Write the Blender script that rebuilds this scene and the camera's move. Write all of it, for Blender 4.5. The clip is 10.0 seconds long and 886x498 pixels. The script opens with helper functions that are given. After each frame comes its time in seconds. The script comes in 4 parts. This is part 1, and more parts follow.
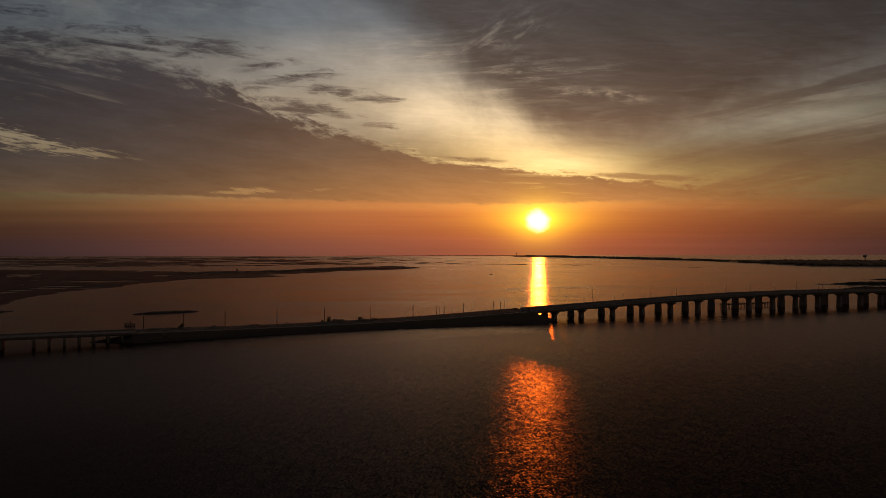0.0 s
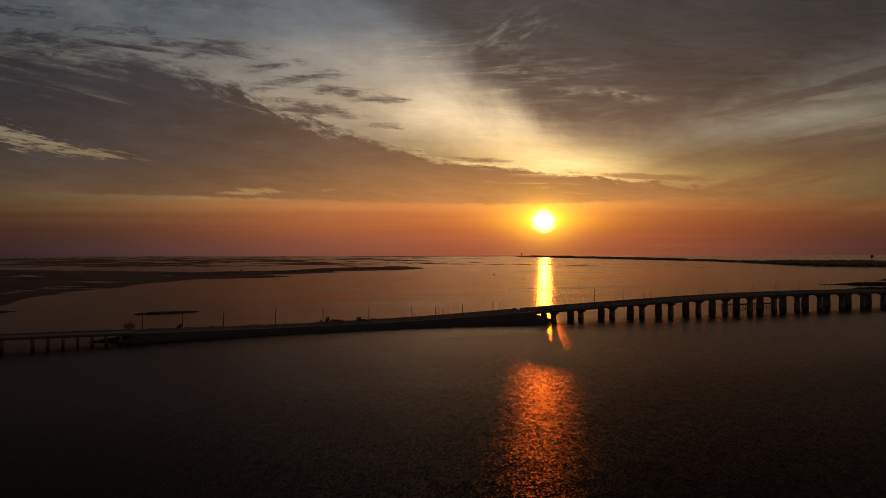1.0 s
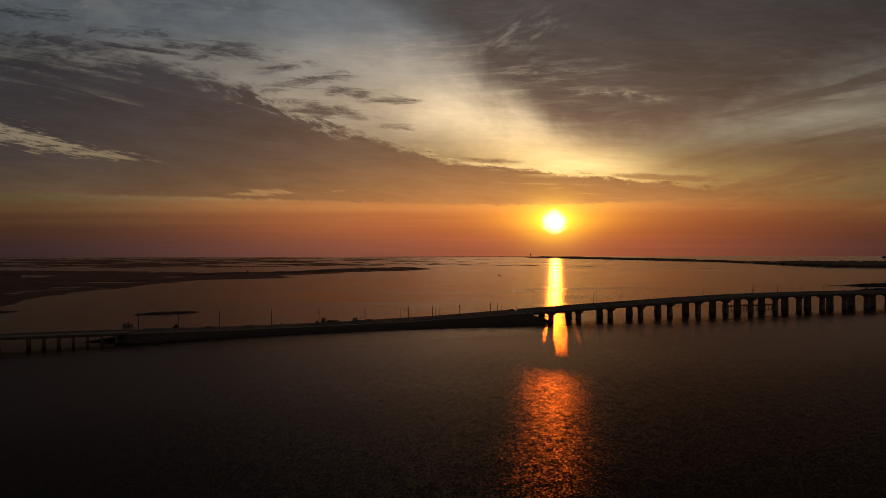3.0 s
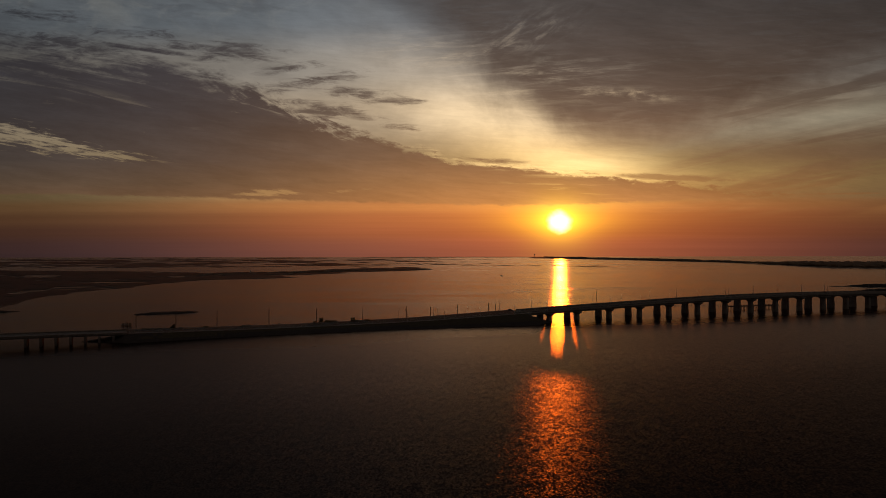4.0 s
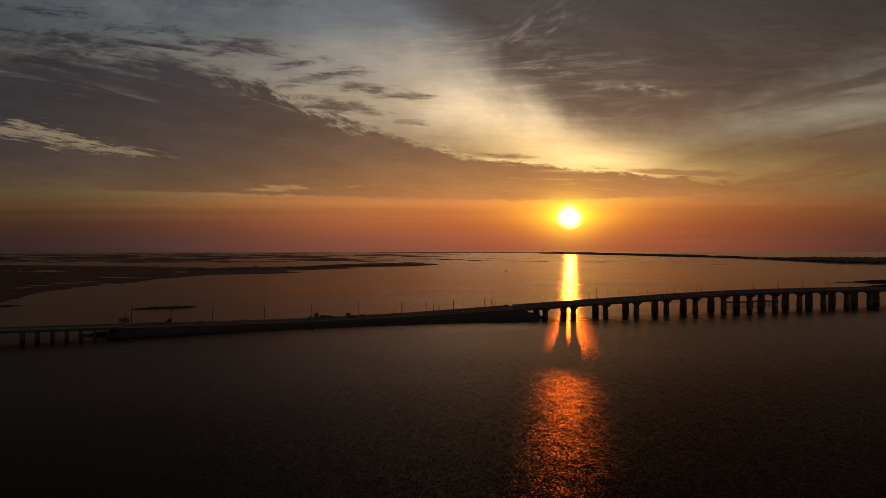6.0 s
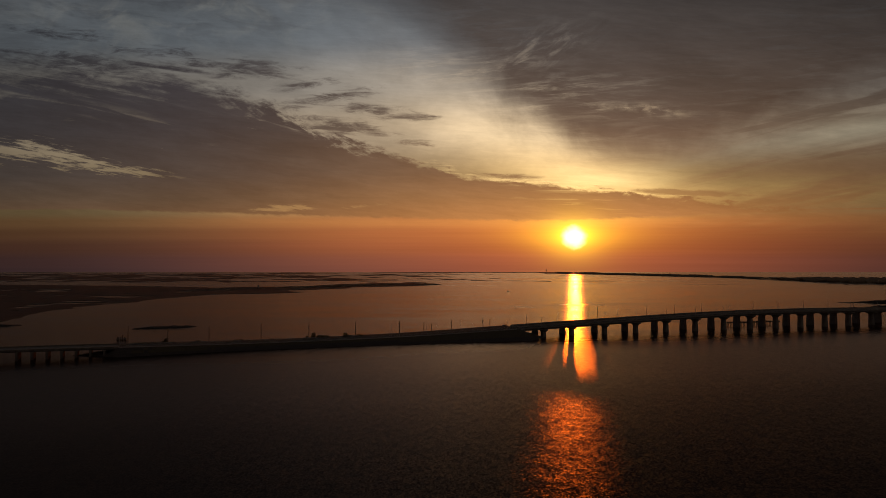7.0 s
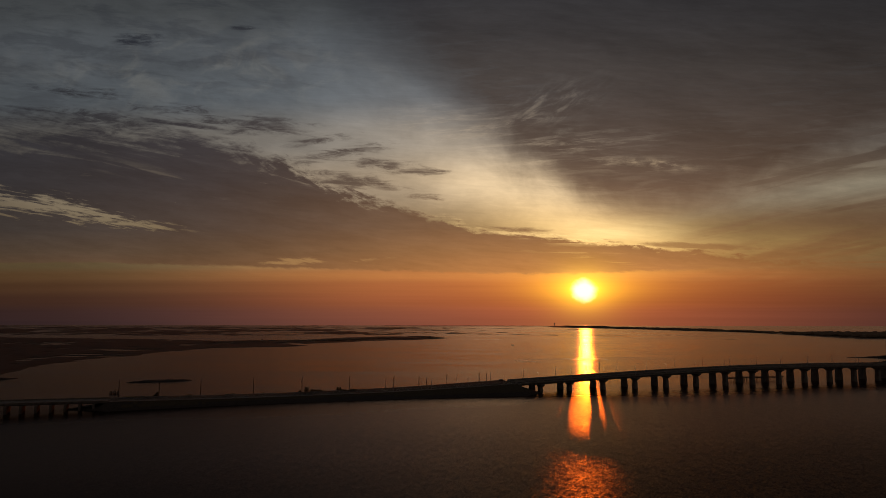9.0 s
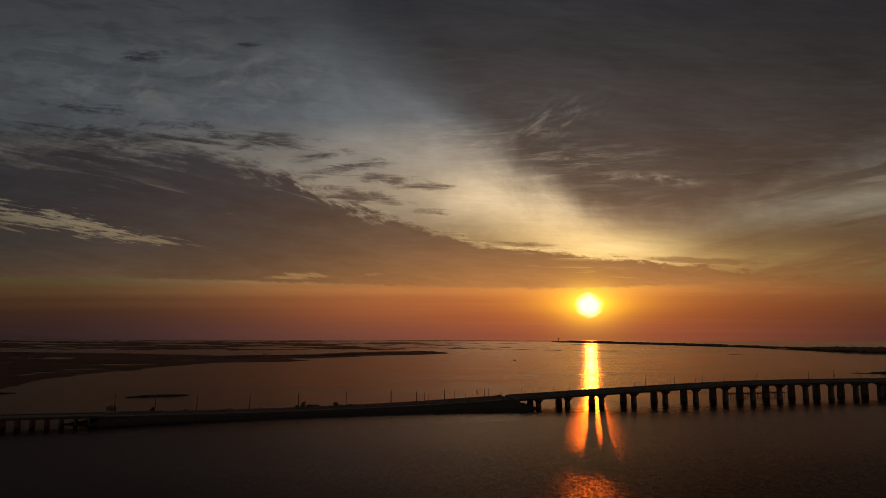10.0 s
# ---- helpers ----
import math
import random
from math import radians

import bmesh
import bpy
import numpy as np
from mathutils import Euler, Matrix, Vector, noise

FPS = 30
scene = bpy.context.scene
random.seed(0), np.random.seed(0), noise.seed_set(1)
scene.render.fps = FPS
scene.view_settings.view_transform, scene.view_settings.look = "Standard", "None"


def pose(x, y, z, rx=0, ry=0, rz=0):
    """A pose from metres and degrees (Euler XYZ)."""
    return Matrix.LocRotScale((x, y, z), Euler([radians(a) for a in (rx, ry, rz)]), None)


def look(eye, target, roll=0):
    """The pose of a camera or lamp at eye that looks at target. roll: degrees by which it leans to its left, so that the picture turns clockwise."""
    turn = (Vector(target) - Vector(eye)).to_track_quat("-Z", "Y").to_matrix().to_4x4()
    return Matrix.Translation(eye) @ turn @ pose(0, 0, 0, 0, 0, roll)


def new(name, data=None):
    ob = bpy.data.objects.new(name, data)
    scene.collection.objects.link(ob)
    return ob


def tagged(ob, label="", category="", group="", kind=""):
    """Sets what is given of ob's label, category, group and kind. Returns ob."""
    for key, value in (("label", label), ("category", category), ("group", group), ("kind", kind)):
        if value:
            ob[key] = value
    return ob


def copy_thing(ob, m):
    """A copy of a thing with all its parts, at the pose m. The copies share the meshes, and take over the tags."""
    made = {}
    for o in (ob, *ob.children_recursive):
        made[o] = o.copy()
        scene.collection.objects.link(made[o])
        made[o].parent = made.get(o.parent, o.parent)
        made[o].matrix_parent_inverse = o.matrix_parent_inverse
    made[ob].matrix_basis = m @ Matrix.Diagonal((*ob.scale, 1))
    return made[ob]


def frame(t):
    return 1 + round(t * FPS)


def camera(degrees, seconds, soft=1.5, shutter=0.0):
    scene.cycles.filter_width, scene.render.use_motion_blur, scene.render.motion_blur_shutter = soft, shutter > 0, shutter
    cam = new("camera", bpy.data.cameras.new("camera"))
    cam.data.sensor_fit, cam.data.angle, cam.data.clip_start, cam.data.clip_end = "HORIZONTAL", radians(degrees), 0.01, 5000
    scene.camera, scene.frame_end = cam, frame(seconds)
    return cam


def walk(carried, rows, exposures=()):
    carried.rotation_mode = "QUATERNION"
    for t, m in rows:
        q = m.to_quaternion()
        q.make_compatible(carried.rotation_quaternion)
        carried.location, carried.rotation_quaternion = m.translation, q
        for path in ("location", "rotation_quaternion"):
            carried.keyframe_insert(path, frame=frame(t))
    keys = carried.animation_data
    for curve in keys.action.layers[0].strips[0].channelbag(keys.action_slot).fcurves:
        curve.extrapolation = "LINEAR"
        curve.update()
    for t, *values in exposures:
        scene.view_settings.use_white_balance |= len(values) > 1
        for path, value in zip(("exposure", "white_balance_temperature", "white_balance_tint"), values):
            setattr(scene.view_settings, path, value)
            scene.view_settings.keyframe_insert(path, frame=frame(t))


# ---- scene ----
cam = camera(67.65, 10.0, soft=0.55)
walk(cam, [(t, pose(6.615 * t, 0.14 * t, 70.0, 90 + pitch, roll, yaw)) for t, yaw, pitch, roll in (
    (0.0, -0.007, -0.252, 0.088), (0.5, 0.251, -0.247, 0.095), (1.0, 0.498, -0.223, 0.100),
    (1.5, 0.736, -0.191, 0.103), (2.0, 0.965, -0.170, 0.104), (2.5, 1.189, -0.163, 0.103),
    (4.0, 1.830, -0.135, 0.089), (4.5, 2.038, -0.129, 0.081), (5.0, 2.244, -0.124, 0.071),
    (5.3, 2.367, -0.150, 0.064), (5.5, 2.449, -0.299, 0.059), (5.7, 2.532, -0.560, 0.053),
    (6.8, 2.978, 0.390, 0.019), (7.0, 3.058, 1.181, 0.012), (7.2, 3.139, 1.930, 0.004),
    (7.5, 3.260, 2.905, -0.007), (8.0, 3.461, 3.294, -0.029), (8.5, 3.660, 4.383, -0.052),
    (9.0, 3.858, 5.792, -0.077), (9.5, 4.054, 6.831, -0.104), (10.0, 4.246, 7.063, -0.133))],
    exposures=((0.0, 0.0), (5.7, 0.0), (7.5, -0.08), (9.0, -0.16), (10.0, -0.26)))

# ---- sky and sun ----
SUN_AZ, SUN_EL = 8.24, 2.05          # degrees right of north (+y), above the horizon
sun = new("sun", bpy.data.lights.new("sun", "SUN"))
sun.data.energy, sun.data.angle, sun.data.color = 0.45, radians(0.55), (1.0, 0.16, 0.008)
sun.matrix_world = look((0, 0, 0), (-math.sin(radians(SUN_AZ)), -math.cos(radians(SUN_AZ)), -math.tan(radians(SUN_EL))))


class Nodes:
    """Short ways to write node trees."""

    def __init__(self, tree):
        self.t = tree
        tree.nodes.clear()

    def add(self, kind, **props):
        n = self.t.nodes.new(kind)
        for k, v in props.items():
            setattr(n, k, v)
        return n

    def put(self, socket, v):
        if isinstance(v, bpy.types.NodeSocket):
            self.t.links.new(v, socket)
        elif v is not None:
            socket.default_value = v

    def m(self, op, a, b=None, c=None, clamp=False):
        n = self.add("ShaderNodeMath", operation=op, use_clamp=clamp)
        for i, v in enumerate((a, b, c)):
            self.put(n.inputs[i], v)
        return n.outputs[0]

    def step(self, v, a, b, lo=0.0, hi=1.0):
        n = self.add("ShaderNodeMapRange", interpolation_type="SMOOTHSTEP")
        for i, w in enumerate((v, a, b, lo, hi)):
            self.put(n.inputs[i], w)
        return n.outputs[0]

    def lin(self, v, a, b, lo=0.0, hi=1.0):
        n = self.add("ShaderNodeMapRange")
        for i, w in enumerate((v, a, b, lo, hi)):
            self.put(n.inputs[i], w)
        return n.outputs[0]

    def ramp(self, v, stops, mode="LINEAR"):
        n = self.add("ShaderNodeValToRGB")
        n.color_ramp.interpolation = mode
        e = n.color_ramp.elements
        while len(e) < len(stops):
            e.new(0.5)
        for i, (p, c) in enumerate(stops):
            e[i].position = p
            e[i].color = (*c, 1) if isinstance(c, tuple) else (c, c, c, 1)
        self.put(n.inputs[0], v)
        return n.outputs[0]

    def curve(self, v, points, mode="B_SPLINE"):
        """A value that runs through (x, y) points."""
        xs, ys = [p[0] for p in points], [p[1] for p in points]
        x0, x1, y0, y1 = min(xs), max(xs), min(ys), max(ys)
        r = self.ramp(self.lin(v, x0, x1), [((x - x0) / (x1 - x0), (y - y0) / (y1 - y0)) for x, y in points], mode)
        return self.m("MULTIPLY_ADD", r, y1 - y0, y0)

    def xyz(self, x, y, z=0.0):
        n = self.add("ShaderNodeCombineXYZ")
        for i, v in enumerate((x, y, z)):
            self.put(n.inputs[i], v)
        return n.outputs[0]

    def split(self, v):
        n = self.add("ShaderNodeSeparateXYZ")
        self.put(n.inputs[0], v)
        return n.outputs

    def noise(self, v, scale, detail=4.0, rough=0.55, warp=0.0):
        n = self.add("ShaderNodeTexNoise")
        for k, w in (("Vector", v), ("Scale", scale), ("Detail", detail), ("Roughness", rough), ("Distortion", warp)):
            self.put(n.inputs[k], w)
        return n.outputs[0]

    def mix(self, f, a, b, blend="MIX"):
        n = self.add("ShaderNodeMix", data_type="RGBA", blend_type=blend)
        n.clamp_factor = blend == "MIX"
        for i, v in ((0, f), (6, a), (7, b)):
            self.put(n.inputs[i], (*v, 1) if isinstance(v, tuple) and len(v) == 3 else v)
        return n.outputs[2]


def sky():
    """A layered sunrise sky. u, v: a flat map of the eastern sky, 1170 to a radian, the level line at v = 436."""
    w = bpy.data.worlds.new("sunrise_sky")
    scene.world = w
    w.use_nodes = True
    N = Nodes(w.node_tree)
    d = N.split(N.add("ShaderNodeTexCoord").outputs["Generated"])
    ahead = N.m("MAXIMUM", d[1], 0.16)
    u = N.m("MULTIPLY_ADD", N.m("DIVIDE", d[0], ahead), 1170.0, 784.0)
    v = N.m("MULTIPLY_ADD", N.m("DIVIDE", N.m("MAXIMUM", d[2], -0.01), ahead), -1170.0, 436.0)

    def streak(su, sv, tilt, detail=6.0, rough=0.55, shift=0.0, warp=0.0, height=v):
        # stretched noise, leaning by tilt (rise of v along u)
        vv = N.m("MULTIPLY_ADD", u, -tilt, height)
        return N.noise(N.xyz(N.m("DIVIDE", u, su), N.m("DIVIDE", vv, sv), shift), 1.0, detail, rough, warp)

    def soft_noise(n, k):
        # noise about 0, times k
        return N.m("MULTIPLY_ADD", n, k, -0.5 * k)

    n_big = streak(330, 90, 0.16, 5, 0.5, 1.3, 0.3)
    n_mid = streak(120, 30, 0.14, 10, 0.64, 4.1, 0.4)
    n_fine = streak(38, 10, 0.10, 8, 0.68, 7.7, 0.4)
    n_wisp = streak(130, 19, 0.04, 10, 0.68, 11.0, 0.45)
    n_veil = streak(420, 36, -0.20, 8, 0.58, 17.0, 0.3)
    n_thin = streak(190, 15, 0.24, 9, 0.62, 29.0, 0.5)
    n_curd = streak(26, 13, 0.05, 6, 0.62, 43.0, 0.2)

    # distance from the sun on the map
    du, dv = N.m("SUBTRACT", u, 952.0), N.m("SUBTRACT", v, 391.0)

    def oval(a, b, pu=du, pv=dv):
        p, q = N.m("MULTIPLY", pu, 1.0 / a), N.m("MULTIPLY", pv, 1.0 / b)
        return N.m("SQRT", N.m("ADD", N.m("MULTIPLY", p, p), N.m("MULTIPLY", q, q)))

    def fall(x):
        return N.m("EXPONENT", N.m("MULTIPLY", x, -1.0))

    def spot(cu, cv, a, b, tilt=0.0):
        # a soft oval patch
        p = N.m("SUBTRACT", u, cu)
        r = oval(a, b, p, N.m("SUBTRACT", N.m("MULTIPLY_ADD", p, -tilt, v), cv))
        return N.m("EXPONENT", N.m("MULTIPLY", N.m("MULTIPLY", r, r), -1.0))

    def spots(rows):
        # the strongest of several patches (u, v, half length, half height, tilt, weight)
        best = None
        for cu, cv, a, b, tilt, k in rows:
            s = N.m("MULTIPLY", spot(cu, cv, a, b, tilt), k)
            best = s if best is None else N.m("MAXIMUM", best, s)
        return best

    def glow(col, tone, amount):
        return N.mix(1.0, col, N.mix(1.0, tone, N.xyz(amount, amount, amount), "MULTIPLY"), "ADD")

    # clear sky by height: dull red haze, gold, cream, grey blue
    base = N.ramp(N.lin(v, 460.0, -400.0), [
        (0.0, (0.086, 0.042, 0.038)), (0.030, (0.112, 0.047, 0.037)), (0.06, (0.156, 0.056, 0.030)), (0.088, (0.225, 0.084, 0.034)), (0.115, (0.310, 0.128, 0.046)), (0.135, (0.330, 0.170, 0.066)),
        (0.20, (0.240, 0.155, 0.072)), (0.30, (0.335, 0.260, 0.178)), (0.40, (0.245, 0.222, 0.192)), (0.50, (0.138, 0.156, 0.172)),
        (0.60, (0.110, 0.122, 0.134)), (0.72, (0.070, 0.076, 0.080)), (1.0, (0.032, 0.038, 0.044))], "EASE")
    side = N.curve(u, [(-700, 0.25), (0, 0.46), (250, 0.72), (540, 1.12), (900, 1.10), (1200, 0.80), (1568, 0.56), (2400, 0.28)])
    side = N.m("ADD", N.m("MULTIPLY", side, N.step(v, -170.0, 110.0)), N.m("MULTIPLY", N.step(v, 110.0, -170.0), 0.82))
    # streaks that fan out from low in the east
    fu, fv = N.m("SUBTRACT", u, 1075.0), N.m("SUBTRACT", v, 330.0)
    ang = N.m("ARCTAN2", fv, N.m("ADD", fu, 0.01))
    rr = N.m("LOGARITHM", N.m("ADD", N.m("SQRT", N.m("ADD", N.m("MULTIPLY", fu, fu), N.m("MULTIPLY", fv, fv))), 40.0), 2.718)
    n_fan = N.noise(N.xyz(N.m("MULTIPLY", ang, 2.4), N.m("MULTIPLY", rr, 1.8), 5.0), 1.6, 9, 0.60, 0.3)
    far_off = N.step(rr, 4.5, 5.9)
    n_fan = N.m("MULTIPLY_ADD", N.m("SUBTRACT", n_fan, 0.5), far_off, 0.5)
    fan = N.m("ADD", N.m("MULTIPLY_ADD", n_fan, 0.75, 0.62), soft_noise(streak(150, 46, 0.3, 9, 0.62, 53.0, 0.4), 0.42))
    cold = N.m("MULTIPLY", N.m("ADD", N.step(u, 520.0, 60.0), N.m("MULTIPLY", N.step(u, 1200.0, 1600.0), 0.75)), N.step(v, 290.0, 345.0))
    clear = N.mix(1.0, base, N.xyz(N.m("MULTIPLY", side, N.m("MULTIPLY_ADD", cold, -0.32, 1.0)), N.m("MULTIPLY", side, N.m("MULTIPLY_ADD", cold, -0.10, 1.0)), N.m("MULTIPLY", side, N.m("MULTIPLY_ADD", cold, 0.10, 1.0))), "MULTIPLY")
    upper = N.step(v, 330.0, 240.0)
    ff = N.m("ADD", N.m("MULTIPLY", fan, upper), N.m("SUBTRACT", 1.0, upper))
    clear = N.mix(1.0, clear, N.xyz(ff, ff, ff), "MULTIPLY")
    # orange around the sun, below the bank; yellow close to it
    low = N.step(v, 330.0, 372.0, 0.22, 1.0)
    clear = glow(clear, (0.56, 0.104, 0.010), N.m("MULTIPLY", fall(oval(235.0, 100.0)), low))
    clear = glow(clear, (1.25, 0.66, 0.010), N.m("MULTIPLY", fall(oval(60.0, 24.0)), N.step(v, 432.0, 384.0, 0.12, 1.0)))
    clear = glow(clear, (0.085, 0.026, 0.006), spot(610.0, 398.0, 190.0, 34.0))
    clear = glow(clear, (0.105, 0.052, 0.010), spot(720.0, 366.0, 330.0, 9.0, 0.006))
    # the pale shaft that widens upwards above the sun
    shaft_c = N.curve(v, [(-500, 240), (-150, 420), (0, 600), (100, 720), (180, 800), (240, 885), (290, 965), (340, 1010)])
    shaft_w = N.curve(v, [(-500, 420), (-150, 300), (0, 215), (100, 165), (200, 150), (290, 150), (340, 170)])
    su = N.m("DIVIDE", N.m("SUBTRACT", u, shaft_c), shaft_w)
    shaft = N.m("EXPONENT", N.m("MULTIPLY", N.m("MULTIPLY", su, su), -1.0))
    amount = N.curve(v, [(-500, 0.0), (-200, 0.02), (0, 0.0), (100, 0.26), (170, 0.85), (230, 1.12), (295, 1.2), (335, 0.8), (362, 0.15), (385, 0.0), (470, 0.0)])
    shaft = N.m("MULTIPLY", N.m("MULTIPLY", shaft, amount), N.m("MULTIPLY_ADD", n_fan, 0.9, 0.55))
    tone = N.ramp(N.lin(v, 345.0, -100.0), [(0.0, (0.60, 0.36, 0.08)), (0.3, (0.58, 0.42, 0.22)), (0.6, (0.33, 0.265, 0.20)), (1.0, (0.16, 0.152, 0.148))])
    clear = N.mix(1.0, clear, N.mix(1.0, tone, N.xyz(shaft, shaft, shaft), "MULTIPLY"), "ADD")
    pale = N.m("MULTIPLY", N.m("MAXIMUM", spot(1440.0, 208.0, 210.0, 24.0, -0.16), N.m("MULTIPLY", spot(1230.0, 240.0, 150.0, 10.0, -0.22), 0.8)), N.m("MULTIPLY_ADD", n_veil, 1.6, -0.2))
    clear = glow(clear, (0.115, 0.130, 0.098), pale)
    clear = glow(clear, (0.34, 0.27, 0.13), N.m("MULTIPLY", spot(1000.0, 290.0, 110.0, 20.0, 0.04), N.m("MULTIPLY_ADD", n_wisp, 1.6, 0.2)))
    clear = glow(clear, (0.09, 0.062, 0.014), N.m("MULTIPLY", spot(1270.0, 310.0, 230.0, 36.0), N.m("MULTIPLY_ADD", n_wisp, 1.4, 0.3)))
    clear = glow(clear, (0.13, 0.108, 0.070), spot(60.0, 250.0, 210.0, 45.0, 0.2))
    clear = glow(clear, (0.14, 0.085, 0.028), spot(440.0, 338.0, 110.0, 14.0))
    # mottled pale patches high on the north side
    mottle = N.noise(N.xyz(N.m("DIVIDE", u, 95.0), N.m("DIVIDE", v, 60.0), 61.0), 1.0, 6, 0.55, 0.6)
    clear = glow(clear, (0.050, 0.044, 0.032), N.m("MULTIPLY", N.step(mottle, 0.46, 0.68), spot(260.0, -20.0, 330.0, 75.0)))

    # cloud tone: grey brown, warm only low down and near the sun
    ctone = N.ramp(N.lin(v, 360.0, -200.0), [
        (0.0, (0.180, 0.082, 0.034)), (0.07, (0.118, 0.068, 0.036)), (0.15, (0.076, 0.055, 0.039)), (0.30, (0.055, 0.045, 0.038)),
        (0.50, (0.049, 0.041, 0.037)), (0.66, (0.041, 0.036, 0.034)), (0.80, (0.030, 0.028, 0.029)), (1.0, (0.023, 0.023, 0.026))])
    cside = N.curve(u, [(-700, 0.6), (0, 0.78), (350, 0.98), (600, 1.35), (900, 1.55), (1150, 1.25), (1400, 0.98), (2300, 0.55)])
    shade = N.m("ADD", N.m("MULTIPLY_ADD", n_big, 0.7, 0.25), N.m("ADD", N.m("MULTIPLY", n_mid, 0.55), N.m("MULTIPLY", n_thin, 0.25)))
    cs = N.m("MULTIPLY", cside, shade)
    pale_left = N.step(u, 780.0, 180.0)
    ctone = N.mix(1.0, ctone, N.xyz(N.m("MULTIPLY", cs, N.m("MULTIPLY_ADD", pale_left, -0.27, 1.0)), N.m("MULTIPLY", cs, N.m("MULTIPLY_ADD", pale_left, -0.10, 1.0)), N.m("MULTIPLY", cs, N.m("MULTIPLY_ADD", pale_left, 0.18, 1.0))), "MULTIPLY")
    ctone = glow(ctone, (0.46, 0.165, 0.026), N.m("MULTIPLY", fall(oval(300.0, 96.0)), 1.25))

    # the long bank that tapers to the right
    top = N.curve(u, [(-400, 12), (0, 46), (150, 44), (250, 60), (330, 106), (420, 150), (520, 205), (640, 246), (700, 264), (760, 280), (900, 301), (1000, 307), (1080, 318), (1270, 338), (1500, 352)])
    bot = N.curve(u, [(-400, 334), (0, 337), (300, 346), (520, 353), (760, 359), (900, 363), (1060, 358), (1270, 350), (1500, 342)])
    d_top = N.m("SUBTRACT", v, top)
    # ragged along its own edge
    n_edge = streak(62, 22, 0.02, 10, 0.66, 71.0, 0.5, d_top)
    # layered slanting streaks towards the north, a curdled edge towards the sun
    n_slant = streak(210, 21, 0.20, 9, 0.60, 113.0, 0.6)
    far_side = N.step(u, 230.0, 430.0)
    rag = N.m("ADD", N.m("ADD", N.m("MULTIPLY", soft_noise(n_edge, 2.0), far_side), N.m("MULTIPLY", soft_noise(n_slant, 3.2), N.m("SUBTRACT", 1.0, far_side))), N.m("ADD", soft_noise(n_fine, 1.0), soft_noise(n_curd, 0.8)))
    reach = N.curve(u, [(-400, 95.0), (200, 85.0), (420, 54.0), (560, 40.0), (700, 26.0), (900, 15.0), (1060, 20.0), (1500, 26.0)])
    inside = N.m("MULTIPLY_ADD", rag, reach, d_top)
    up = N.step(inside, -4.0, N.curve(u, [(-400, 110.0), (200, 84.0), (380, 30.0), (500, 18.0), (700, 8.0), (900, 5.0), (1500, 8.0)]))
    down = N.step(N.m("SUBTRACT", N.m("MULTIPLY_ADD", rag, 6.0, v), bot), 3.0, -3.0)
    bank = N.m("MULTIPLY", up, down)
    # thin slanting places on its upper side, bright slits lower down
    thin_top = N.m("MULTIPLY", N.step(n_thin, 0.53, 0.72), N.m("MULTIPLY", N.m("MAXIMUM", spot(115.0, 165.0, 190.0, 14.0, 0.24), N.m("MAXIMUM", N.m("MULTIPLY", spot(60.0, 112.0, 120.0, 16.0, 0.22), 0.8), N.m("MULTIPLY", spot(470.0, 195.0, 120.0, 16.0, 0.2), 0.8))), 1.0))
    gap_c = N.curve(u, [(-300, 195), (0, 243), (60, 252), (140, 266), (230, 281), (300, 290), (420, 300)])
    gap_w = N.curve(u, [(-300, 44), (0, 32), (70, 22), (150, 14), (230, 7), (300, 2), (420, 1)])
    gap = N.m("SUBTRACT", 1.0, N.m("ABSOLUTE", N.m("DIVIDE", N.m("SUBTRACT", N.m("MULTIPLY_ADD", rag, 11.0, v), gap_c), gap_w)))
    lace = streak(60, 7, 0.17, 8, 0.66, 83.0, 0.4)
    slit = N.m("MULTIPLY", N.step(N.m("ADD", gap, soft_noise(lace, 4.6)), 0.30, 1.05), N.m("MULTIPLY", N.step(gap, 0.0, 0.25), N.step(u, 285.0, 170.0)))
    near_base = N.m("MAXIMUM", spot(430.0, 338.0, 75.0, 9.0, 0.0), N.m("MULTIPLY", N.m("MAXIMUM", spot(612.0, 332.0, 22.0, 4.0), N.m("MAXIMUM", spot(560.0, 338.0, 40.0, 5.0, -0.1), spot(110.0, 345.0, 130.0, 4.0))), 0.8))
    slit2 = N.step(N.m("ADD", near_base, soft_noise(lace, 3.0)), 0.55, 1.05)
    n_slit = streak(110, 6, 0.035, 7, 0.62, 37.0, 0.3)
    slit3 = N.m("MULTIPLY", N.step(n_slit, 0.53, 0.66), N.m("MAXIMUM", N.m("MULTIPLY", spot(960.0, 334.0, 150.0, 11.0, 0.07), 0.55), N.m("MULTIPLY", spot(850.0, 292.0, 120.0, 9.0, 0.14), 0.9)))
    open_ = N.m("MAXIMUM", N.m("MULTIPLY", thin_top, 0.62), N.m("MAXIMUM", N.m("MULTIPLY", slit, 0.85), N.m("MAXIMUM", N.m("MULTIPLY", slit2, 0.66), slit3)))
    bank = N.m("MULTIPLY", bank, N.m("SUBTRACT", 1.0, open_))
